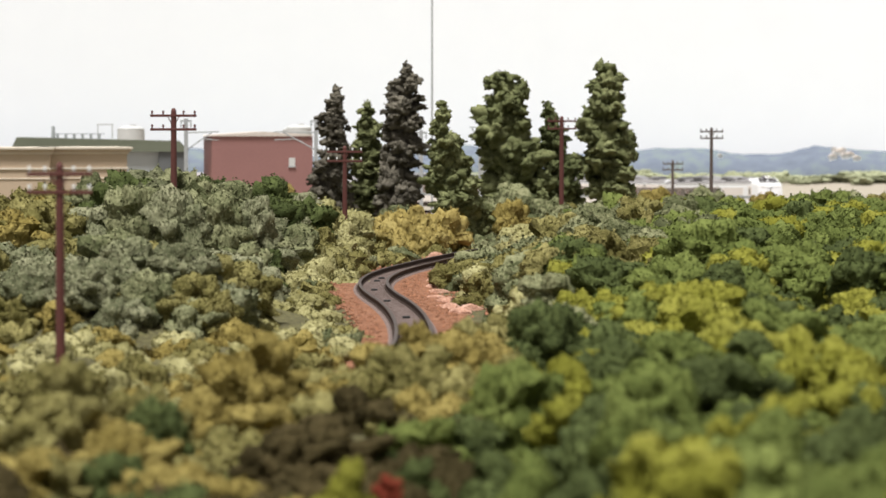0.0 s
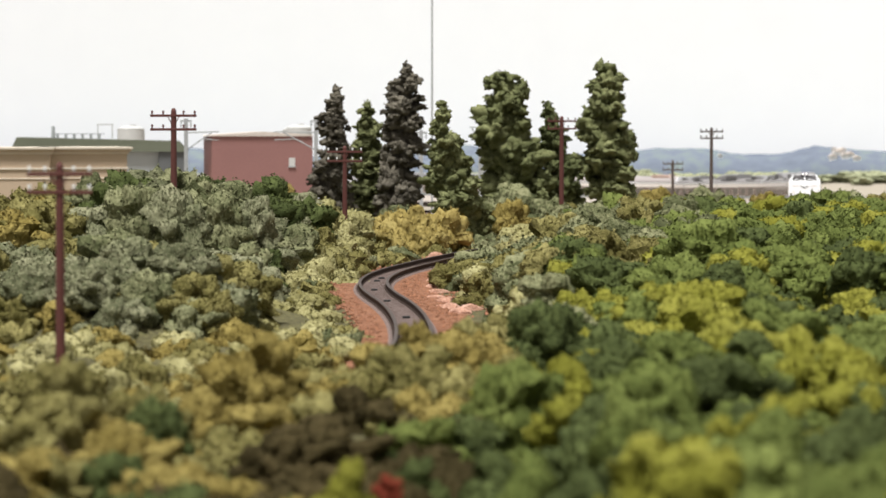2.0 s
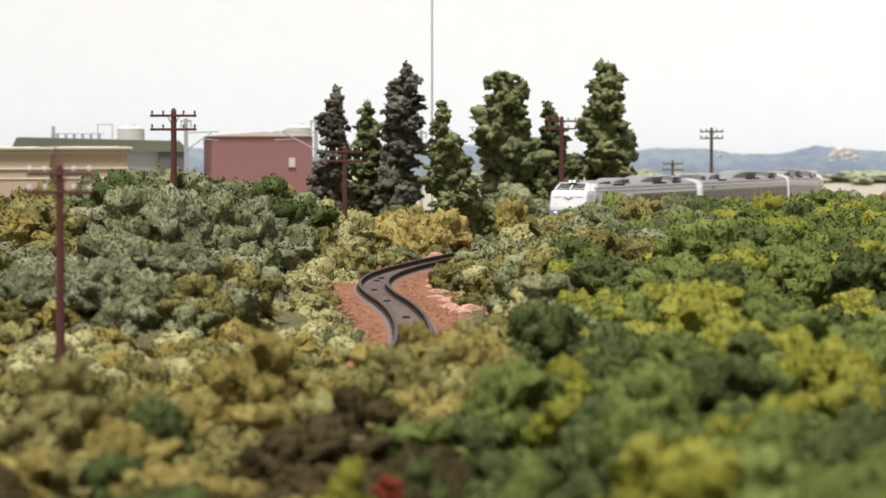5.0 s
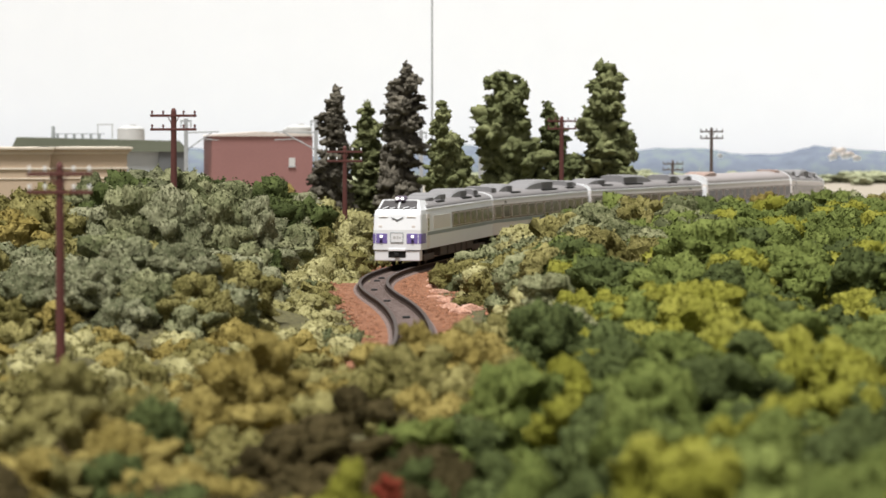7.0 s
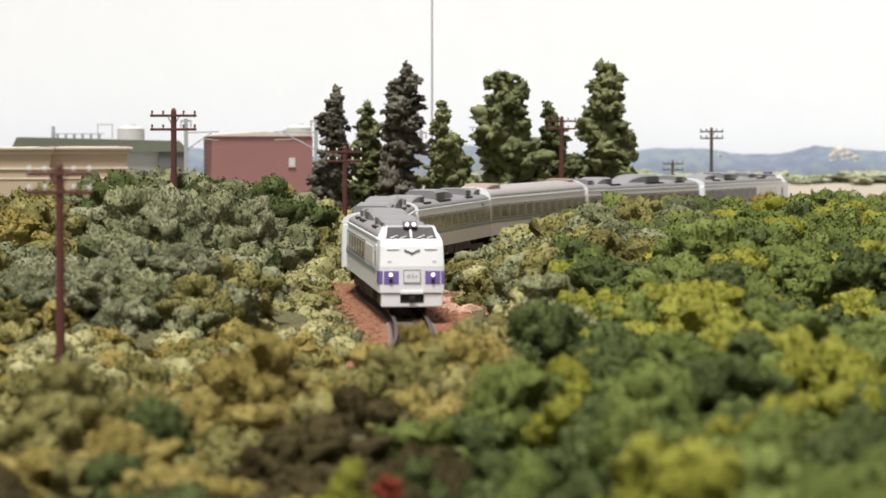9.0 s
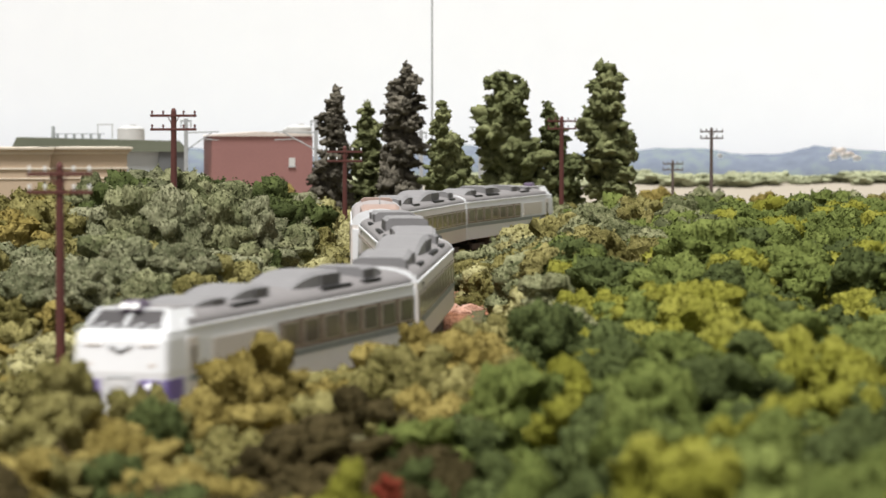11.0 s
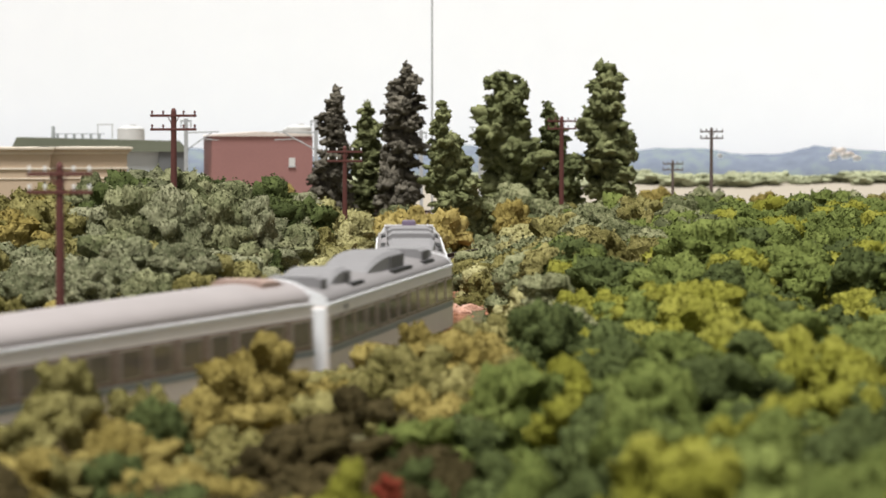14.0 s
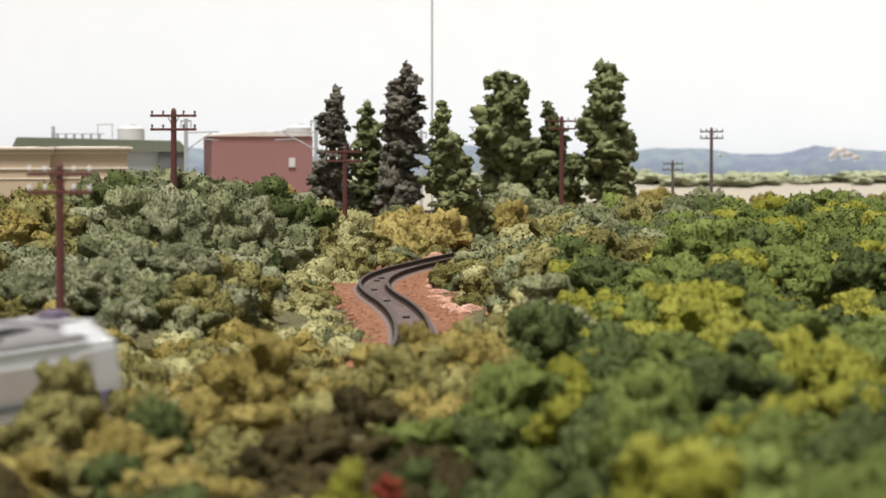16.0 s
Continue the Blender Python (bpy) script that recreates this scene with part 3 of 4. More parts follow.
def tree(x, y, top, kind, seed, profile, pale=False):
    """A tall model tree: trunk, limbs and a ragged column of torn foam; profile gives the crown's
    middle and half width at six heights from the foot to the tip."""
    rs = np.random.RandomState(seed)
    g = float(ground_z(np.array([x]), np.array([y]))[0]) - 0.05
    H = top - g
    t = thing("tree", x, y, g, 0, {"brown": "tall brown-grey model conifer with ragged foam crown", "pine": "tall dark green model tree with clumped foam crown", "tree_green": "tall green model tree with clumped foam crown"}[kind], "tree", group="tall model trees")
    levels = np.linspace(0, 1, 6)

    def middle(u):
        return float(np.interp(u, levels, [m for m, _ in profile]))

    def half(u):
        return float(np.interp(u, levels, [h for _, h in profile]))

    bm = bmesh.new()
    rings = []
    for k in range(8):
        u = k / 7
        r = 0.26 * (1 - u) + 0.05
        rings.append([(middle(u * 0.9) * min(1, 2 * u) + math.cos(a) * r * (1 + 0.15 * math.sin(3 * a)), math.sin(a) * r, u * H * 0.93 - 0.05) for a in np.arange(8) * math.tau / 8])
    loft(bm, rings)
    part("trunk", bm, M_TRUNK if pale else M_BARK, t, smooth=True)
    ps, tips = [], []
    u = 0.06
    while u < 1.0:
        w = half(u) * 1.12
        v, f = foam(rs, 5, 12, 40, 0.12)
        ps.append((v * w * rs.uniform(0.62, 0.85) * (1, 1, 1.1) + (middle(u), 0, u * H), f))
        n = 5 if w > 1.5 else 4 if w > 0.9 else 2
        for i in range(n):
            a, k = rs.uniform(0, 6.28), min(1.0, max(0.03, u + rs.uniform(-0.5, 0.5) / H))
            w = half(k) * 1.12
            R = w * rs.choice((0.3, 0.42, 0.56)) * rs.uniform(0.85, 1.15)
            off = max(0.0, w * rs.uniform(0.8, 1.1) - 0.8 * R)
            c = np.array([middle(k) + math.cos(a) * off, math.sin(a) * off, k * H])
            v, f = foam(rs, 6, 10, 34, 0.13)
            ps.append((v * R * rs.uniform(0.85, 1.35, 3) * (1.1, 1.1, 0.9) + c, f))
            tips.append(c)
        u += (0.3 + 0.22 * w) / H
    ps.append(crumbs(rs, ps, 10000, 0.075, 1.6, 0.9))
    V, F = join(ps)
    V[:, 2] = np.maximum(V[:, 2] * H / V[:, 2].max(), 0.02)
    crown = new("crown", np_mesh("crown", V, F, LEAF[kind]))
    crown.parent = t
    bm = bmesh.new()
    for c in tips[::3]:
        rod(bm, (middle(c[2] / H), 0, max(0.2, c[2] - 0.5)), c, 0.06, 0.025, 5)
    part("limbs", bm, M_BARK, t)
    return t


tree(-8.2, 236, 11.5, "brown", 1, ((-0.3, 1.8), (-0.3, 1.7), (-0.1, 1.5), (0.1, 1.3), (0.1, 1.15), (0.3, 0.5)))
tree(-5.7, 240, 10.4, "tree_green", 2, ((0, 1.4), (0, 1.35), (0, 1.35), (0, 1.3), (-0.1, 1.1), (0, 0.5)))
tree(-2.9, 237, 13.3, "brown", 3, ((-0.4, 1.7), (-0.4, 1.7), (-0.4, 1.5), (0.1, 1.6), (0.1, 1.45), (0.35, 0.55)))
tree(1.4, 213, 10.1, "tree_green", 4, ((0.4, 1.3), (0, 1.8), (-0.6, 1.7), (-0.9, 1.45), (-1.4, 0.9), (-1.4, 0.6)))
tree(4.9, 238, 12.6, "tree_green", 5, ((0.9, 2.0), (0.7, 2.4), (0.4, 2.4), (-0.2, 2.2), (-0.2, 1.8), (-0.2, 1.2)))
tree(8.2, 240, 10.3, "pine", 6, ((0.9, 1.4), (0.9, 1.5), (0.7, 1.4), (0.3, 1.2), (0, 0.9), (-0.3, 0.5)))
tree(12.7, 246, 13.7, "tree_green", 7, ((0.4, 1.6), (0.3, 2.1), (0.1, 2.1), (-0.2, 1.9), (0.1, 1.6), (0.1, 1.2)), True)

# ---- pink plaster rocks beside the line ----


def rock(x, y, w, d, h, seed, rz):
    rs = np.random.RandomState(seed)
    v, f = BALL[8]
    n = np.ones(len(v))
    for _ in range(14):
        q = rs.randn(3)
        q /= np.linalg.norm(q)
        n = np.minimum(n, rs.uniform(0.6, 0.95) / np.maximum(v @ q, 0.2))
    n = n + rs.uniform(-0.035, 0.035, len(v))
    V = v * n[:, None] * np.array([w / 2, d / 2, h])
    V[:, 2] = np.maximum(V[:, 2], -0.35)
    ob = new("rock", np_mesh("rock", V, f, M_ROCK))
    ob.matrix_basis = pose(x * U, y * U, (gz1(x, y) + 0.02) * U, 0, 0, rz)
    tagged(ob, "pale pink plaster rock beside the track", "rock", group="plaster rocks")


def gz1(x, y):
    return float(ground_z(np.array([float(x)]), np.array([float(y)]))[0])


for k, (x, y, w, d, h) in enumerate(((1.05, 147, 1.5, 2.6, 0.42), (0.45, 144, 1.0, 2.2, 0.3), (0.1, 149, 0.7, 1.8, 0.28), (0.75, 141, 0.7, 1.6, 0.26), (-0.1, 168, 0.7, 2.0, 0.36), (0.05, 172, 0.5, 1.5, 0.34), (-0.35, 163, 0.4, 1.5, 0.24), (-0.25, 158, 0.35, 1.2, 0.2), (-0.45, 153, 0.4, 1.4, 0.2), (-0.5, 195, 0.8, 1.4, 0.5), (1.3, 143, 0.7, 1.5, 0.3), (-0.1, 145.5, 0.3, 0.9, 0.18), (0.3, 152, 0.35, 0.9, 0.18))):
    rock(x, y, w, d, h, 60 + k, 13 * k)

# ---- poles ----


def telegraph_pole(x, y, top, rz, arm=1.95, thick=1.0, material=None, insul=True, drop=0.55):
    material = material or M_POLE
    g = float(ground_z(np.array([x]), np.array([y]))[0]) - 0.05
    H = top - g
    t = thing("telegraph_pole", x, y, g, rz, "dark red-brown plastic telegraph pole with two crossarms", "telegraph pole", group="telegraph poles")
    bm = rd((0, 0, 0), (0, 0, H - 0.12), 0.13 * thick, 0.095 * thick, 12)
    rod(bm, (0, 0, H - 0.12), (0, 0, H), 0.095 * thick, 0.045 * thick, 12)
    part("mast", bm, material, t, smooth=False)
    for z in (H - 0.36, H - 0.36 - drop):
        a = part("crossarm", bx(-arm / 2, arm / 2, -0.14, -0.06, z - 0.06, z + 0.06, 0.015), material, t)
        for k in (-0.46, -0.22, 0.22, 0.46):
            bm = rd((k * arm, -0.1, z + 0.06), (k * arm, -0.1, z + 0.16), 0.035, 0.035, 8)
            rod(bm, (k * arm, -0.1, z + 0.13), (k * arm, -0.1, z + 0.24), 0.06, 0.045, 8)
            part("insulator", bm, M_INSUL if insul else material, a)
    for sgn in (-1, 1):
        part("brace", rd((sgn * 0.42 * 0.6, -0.1, H - 0.42), (0, -0.1, H - 0.36 - drop * 0.9), 0.022, 0.022, 6), material, t)
    return t


telegraph_pole(-11.5, 95, 7.2, 2, thick=1.2)
telegraph_pole(-5.8, 187, 7.16, 0, arm=2.1, thick=1.3)
telegraph_pole(-12.75, 150, 9.15, -2, arm=2.2, thick=1.35, insul=False, drop=0.65)
telegraph_pole(8.52, 227.5, 9.05, 6, insul=False, arm=2.1, thick=1.5)
telegraph_pole(21.4, 295, 5.2, 5, material=M_GREYPOLE, insul=False, thick=1.3)
telegraph_pole(22.2, 262, 8.25, 5, material=M_GREYPOLE, insul=False, thick=1.3)


def catenary_mast(x, y, top, rz, reach):
    g = float(ground_z(np.array([x]), np.array([y]))[0]) - 0.05
    H = top - g
    t = thing("catenary_mast", x, y, g, rz, "slim grey catenary mast with bracket arm", "catenary mast", group="catenary masts")
    part("mast", bx(-0.16, 0.16, -0.14, 0.14, 0, H, 0.03), M_STEEL, t)
    part("bracket", rd((0, 0, H - 1.2), (reach, 0, H - 1.12), 0.055, 0.05, 8), M_STEEL, t)
    part("stay", rd((0, 0, H - 2.7), (reach * 0.78, 0, H - 1.2), 0.06, 0.05, 8), M_STEEL, t)
    part("steady_arm", rd((reach * 0.5, 0, H - 1.75), (reach, 0, H - 1.85), 0.04, 0.04, 6), M_STEEL, t)
    part("cap", bx(-0.5, 0.5, -0.08, 0.08, H - 0.28, H - 0.14, 0.02), M_STEEL, t)
    for k in (-0.42, 0.42):
        part("insulator", rd((k, 0, H - 0.75), (k, 0, H - 0.3), 0.06, 0.06, 8), M_STEEL, t)
    return t


catenary_mast(-21.9, 270, 9.0, 0, 2.8)
catenary_mast(-10.9, 272, 9.0, 0, -3.6)
catenary_mast(3.15, 268, 9.4, 0, -0.9)
catenary_mast(3.6, 276, 8.3, 0, 2.6)
catenary_mast(-1.9, 276, 8.0, 0, -1.2)
t = thing("radio_mast", -1.0, 290, float(ground_z(np.array([-1.0]), np.array([290.0]))[0]) - 0.05, 0, "very tall thin pale grey radio mast", "mast")
part("pole", rd((0, 0, 0), (0, 0, 27), 0.11, 0.07, 10), M_STEEL, t)
part("base_plate", bx(-0.4, 0.4, -0.4, 0.4, 0, 0.25, 0.04), M_STEEL, t)

# ---- buildings ----


def red_shed():
    g = min(gz1(-16, 285), 0) - 0.3
    t = thing("factory_building", -16.2, 285, g, 9, "windowless red-brown factory block with low pale roof", "building")
    H = 7.45 - g
    part("wall", bx(-4.6, 4.5, 0, 9, 0, H, 0.06), M_BRICK, t)
    bm = bmesh.new()
    loft(bm, [[(-4.75, y, H), (4.65, y, H), (4.5, y, H + 0.12), (0, y, H + 0.42), (-4.6, y, H + 0.12)] for y in (-0.15, 9.2)])
    part("roof", bm, M_PALE, t)
    w = part("window", bx(2.35, 2.9, -0.05, 0.02, H - 2.7, H - 1.95, 0.02), M_TANK, t, "bright white window")
    part("sill", bx(2.28, 2.97, -0.12, 0.0, H - 2.8, H - 2.7), M_GREYW, w)
    part("annex", bx(-6.2, -4.6, 0.6, 4, 0, H - 4.0, 0.05), M_TAN, t)


def green_shed():
    g = gz1(-30, 290) - 0.3
    t = thing("green_roofed_works", -29.5, 285, g, 4, "grey works hall with a long grey-green roof", "building")
    H = 6.15 - g
    part("wall", bx(-8, 3.9, 0, 8, 0, H, 0.05), M_GREYW, t)
    part("side_wall", bx(3.9, 6.3, -0.4, 8, 0, H - 0.01, 0.05), M_GREYD, t)
    bm = bmesh.new()
    loft(bm, [[(-9.3, -0.6, H), (6.5, -0.6, H - 0.1), (6.5, 8.4, H - 0.1), (-9.3, 8.4, H)], [(-8.8, -0.3, H + 1.2), (5.7, -0.3, H + 0.85), (5.7, 8.0, H + 0.85), (-8.8, 8.0, H + 1.2)]])
    part("roof", bm, M_GREENR, t)
    for k in range(6):
        part("roof_vent", rd((-5.2 + 0.75 * k, 1, H + 1.0), (-5.2 + 0.75 * k, 1, H + 1.5), 0.13, 0.13, 10), M_GREYW, t)
    part("vent_rail", bx(-5.6, -1.0, 0.9, 1.1, H + 1.48, H + 1.55), M_GREYW, t)
    bm = bx(-1.7, -0.2, 1.5, 1.6, H + 2.3, H + 2.4)
    for x in (-1.6, -0.3):
        box(bm, x - 0.05, x + 0.05, 1.5, 1.6, H + 1.0, H + 2.3)
    part("roof_frame", bm, M_TANK, t)
    part("chimney", rd((-5.6, 1.4, H + 0.9), (-5.6, 1.4, H + 2.2), 0.2, 0.15, 10), M_GREYW, t)
    w = part("window", bx(1.3, 1.75, -0.04, 0.03, H - 3.2, H - 2.2), M_GREYD, t)
    part("frame", bx(1.24, 1.81, -0.06, -0.03, H - 2.2, H - 2.12), M_TANK, w)
    w = part("window", bx(2.8, 3.1, -0.04, 0.03, H - 2.8, H - 2.2), M_GREYD, t)
    part("frame", bx(2.74, 3.16, -0.06, -0.03, H - 2.2, H - 2.12), M_TANK, w)
    part("pilaster", bx(-0.1, 0.1, -0.1, 0.02, 0, H), M_TANK, t)


def tan_shed(x, y, rz, w, ztop):
    g = gz1(x, y) - 0.2
    t = thing("warehouse", x, y, g, rz, "long tan warehouse with cream stepped eaves", "building", group="tan warehouses")
    H = ztop - g
    part("wall", bx(-w / 2, w / 2, 0, 7, 0, H - 0.55, 0.04), M_TAN, t)
    for k, (o, z0, z1) in enumerate(((0.12, 0.55, 0.38), (0.28, 0.38, 0.18), (0.4, 0.18, 0.0))):
        part("eave", bx(-w / 2 - o, w / 2 + o, -o, 7 + o, H - z0, H - z1, 0.03), M_TANR if k % 2 == 0 else M_TAN, t)
    part("base_course", bx(-w / 2 - 0.05, w / 2 + 0.05, -0.05, 7.05, 0, 0.5), M_TANR, t)
    part("ledge", bx(-w / 2 - 0.1, w / 2 + 0.1, -0.1, 7.1, H - 1.75, H - 1.6, 0.02), M_TANR, t)
    part("ledge", bx(-w / 2 - 0.06, w / 2 + 0.06, -0.06, 7.06, H - 2.5, H - 2.4, 0.02), M_TANR, t)


def tank(x, y, z0, z1, r):
    g = gz1(x, y) - 0.1
    t = thing("storage_tank", x, y, g, 0, "pale grey cylindrical storage tank with domed top", "tank", group="storage tanks")
    part("shell", rd((0, 0, 0), (0, 0, z1 - g - 0.3), r, r, 24), M_TANK, t)
    bm = bmesh.new()
    rod(bm, (0, 0, z1 - g - 0.3), (0, 0, z1 - g), r * 1.02, r * 0.6, 24)
    part("dome", bm, M_TANK, t)
    part("hatch", rd((0.2, 0, z1 - g), (0.2, 0, z1 - g + 0.15), 0.3, 0.3, 12), M_TANK, t)


red_shed()
green_shed()
tan_shed(-36.6, 246, 3, 12, 6.7)
tan_shed(-27.9, 249, 16, 6.2, 6.7)
tank(-32.0, 325, 0, 8.4, 1.4)
tank(-15.0, 330, 0, 8.5, 1.3)
tank(-15.9, 338, 0, 8.3, 1.2)

# ---- track ----


def ribbon(name, prof, s0, s1, step, material, parent=None, label=""):
    """A section (across, up) swept along the line."""
    bm = bmesh.new()
    rings = []
    for s in np.arange(s0, s1 + 1e-6, step):
        x, y, z, th = on_line(s)
        nx, ny = -math.sin(th), math.cos(th)
        rings.append([(x + nx * a, y + ny * a, z + b) for a, b in prof])
    loft(bm, rings)
    return link(name, bm, material, parent, label)


track = thing("railway_track", 0, 0, 0, 0, "single model railway track on grey-brown roadbed", "railway track", kind="structure")
ribbon("shoulder", ((-2.9, -0.62), (-2.1, -0.34), (2.6, -0.34), (3.9, -0.55), (3.9, -0.9), (-2.9, -0.9)), -335, 205, 2.0, M_DIRT, track, "rust-brown earth shoulder")
ribbon("roadbed", ((-1.12, -0.45), (-0.98, -0.285), (0.98, -0.285), (1.12, -0.45)), -335, 205, 1.5, M_BED, track, "smooth grey-brown roadbed")
for a in (-0.7, 0.7):
    r = ribbon("rail", ((a - 0.16, -0.29), (a - 0.14, -0.24), (a - 0.07, -0.22), (a - 0.07, -0.04), (a + 0.07, -0.04), (a + 0.07, -0.22), (a + 0.14, -0.24), (a + 0.16, -0.29)), -335, 205, 1.2, M_RAIL, track)
    ribbon("rail_head", ((a - 0.075, -0.04), (a - 0.075, 0.0), (a + 0.075, 0.0), (a + 0.075, -0.04)), -335, 205, 1.2, M_RAILTOP, r)


def gravel():
    """Loose earth crumbs and pebbles on the shoulders."""
    rs = np.random.RandomState(17)
    v0 = np.array([(1, 0, 0), (-1, 0, 0), (0, 1, 0), (0, -1, 0), (0, 0, 1), (0, 0, -1.0)])
    f0 = np.array([(0, 2, 4), (2, 1, 4), (1, 3, 4), (3, 0, 4), (2, 0, 5), (1, 2, 5), (3, 1, 5), (0, 3, 5)])
    ps = []
    for _ in range(5200):
        x, y, z, th = on_line(rs.uniform(-75, 35))
        a = rs.uniform(1.2, 4.2) * (1 if rs.rand() < 0.65 else -0.62)
        r = rs.uniform(0.03, 0.1) * (1.6 if rs.rand() < 0.08 else 1)
        h = -0.34 - 0.16 * max(0.0, (abs(a) - 2.2) / 1.6)
        if abs(a) < 1.35:
            continue
        c = np.array([x - math.sin(th) * a, y + math.cos(th) * a, z + h])
        if abs(a) > 3.7:
            c[2] = gz1(c[0], c[1])
        ps.append((c + v0 * r * rs.uniform(0.6, 1.3, 3), f0))
    V, F = join(ps)
    tagged(new("gravel", np_mesh("gravel", V, F, M_GRAVEL)), "loose rust-brown earth crumbs beside the track", "gravel", kind="stuff")


gravel()

# ---- the train ----
SIDE = 1.41


def shell_ring(x, w=SIDE, z0=0.98, gut=3.2):
    return [(x, -w, z0), (x, -w, 1.9), (x, -w * 0.985, 2.85), (x, -w * 0.955, gut), (x, w * 0.955, gut), (x, w * 0.985, 2.85), (x, w, 1.9), (x, w, z0)]


def roof_ring(x, gut=3.2, top=3.72, w=SIDE * 0.955):
    pts = []
    for k in range(11):
        a = math.pi * k / 10
        pts.append((x, -w * math.cos(a) * (1 if 0 < k < 10 else 1), gut + (top - gut) * math.sin(a) ** 0.8))
    return pts


def air_unit(x0, x1, z, high=0.48, wide=1.9, flip=False):
    """A roof unit: arched along its length, cut square at one end."""
    bm = bmesh.new()
    rings = []
    for k in range(9):
        u = k / 8
        h = high * float(np.interp(u, (0, 0.12, 0.3, 0.55, 0.85, 1), (0.1, 0.5, 0.85, 1.0, 1.0, 0.94)))
        x = x0 + (x1 - x0) * ((1 - u) if flip else u)
        w = wide / 2 * (0.88 + 0.12 * min(1, 3 * u))
        rings.append([(x, -w, z - 0.25), (x, -w * 0.97, z + h * 0.74), (x, -w * 0.8, z + h * 0.97), (x, 0, z + h), (x, w * 0.8, z + h * 0.97), (x, w * 0.97, z + h * 0.74), (x, w, z - 0.25)])
    loft(bm, rings)
    return bm


def roof_unit(car, x0, x1, high, flip=False, wide=1.8, z=3.6):
    """An arched unit with a dark grille along the sides of its square end and a slit beside it."""
    u = part("roof_unit", air_unit(x0, x1, z, high, wide, flip), M_UNIT, car, "grey arched roof unit")
    a, b = (x0 + 0.02, x0 + (x1 - x0) * 0.42) if flip else (x1 - (x1 - x0) * 0.42, x1 - 0.02)
    for sgn in (-1, 1):
        y = sgn * wide / 2
        part("grille", bx(a, b, y - 0.03, y + 0.03, z + 0.02, z + high * 0.72, 0.01), M_GRILLE, u, "dark grille on the unit's side")


def bogie(car, x):
    b = part("bogie", bx(-1.6, 1.6, -1.0, 1.0, 0.32, 0.62, 0.04), M_DARK, car, "black bogie frame")
    b.location = (x * U, 0, 0)
    for y in (-1.08, 1.08):
        part("side_frame", bx(-1.7, 1.7, y - 0.09, y + 0.09, 0.3, 0.66, 0.05), M_UNDER, b)
    for dx in (-1.05, 1.05):
        for y in (-0.72, 0.72):
            part("wheel", rd((dx, y - 0.07, 0.43), (dx, y + 0.07, 0.43), 0.43, 0.43, 18), M_DARK, b)


def side_windows(car, x0, x1, n, z0=1.98, z1=2.82):
    """Brown window band on both sides with framed panes in it."""
    for sgn in (-1, 1):
        def yy(z):
            return sgn * (SIDE * (1 - 0.015 * (z - 1.9) / 0.95))
        bm = bmesh.new()
        loft(bm, [[(x, yy(z0) - sgn * 0.03, z0 - 0.02), (x, yy(z0) + sgn * 0.012, z0 - 0.02), (x, yy(z1) + sgn * 0.012, z1 + 0.04), (x, yy(z1) - sgn * 0.03, z1 + 0.04)] for x in (x0, x1)])
        band = part("window_band", bm, M_BAND, car, "dark brown window band")
        p = (x1 - x0) / n
        for i in range(n):
            xa, xb = x0 + p * (i + 0.13), x0 + p * (i + 0.87)
            za, zb = z0 + 0.1, z1 - 0.06
            bm = bmesh.new()
            loft(bm, [[(x, yy(za) + sgn * 0.008, za - 0.05), (x, yy(za) + sgn * 0.028, za - 0.05), (x, yy(zb) + sgn * 0.028, zb + 0.05), (x, yy(zb) + sgn * 0.008, zb + 0.05)] for x in (xa - 0.05, xb + 0.05)])
            w = part("window", bm, M_FRAME, band)
            bm = bmesh.new()
            loft(bm, [[(x, yy(za) + sgn * 0.02, za), (x, yy(za) + sgn * 0.036, za), (x, yy(zb) + sgn * 0.036, zb), (x, yy(zb) + sgn * 0.02, zb)] for x in (xa + 0.04, xb - 0.04)])
            part("pane", bm, M_PANE, w)


def side_door(car, x, sgn, wide=0.85):
    d = part("door", bx(x - wide / 2, x + wide / 2, sgn * SIDE * 0.985 - 0.03, sgn * SIDE * 0.985 + 0.03, 1.05, 2.95, 0.01), M_IVORY, car)
    part("door_window", bx(x - 0.14, x + 0.14, sgn * SIDE * 0.985 - 0.045, sgn * SIDE * 0.985 + 0.045, 2.0, 2.7), M_PANE, d)


def underfloor(car, x0, x1, seed):
    rs = random.Random(seed)
    x = x0
    while x < x1 - 0.8:
        w = rs.uniform(0.9, 2.2)
        part("underfloor_box", bx(x, min(x + w, x1), -1.25, 1.25, rs.uniform(0.36, 0.5), 0.99, 0.04), M_UNDER, car)
        x += w + rs.uniform(0.12, 0.4)


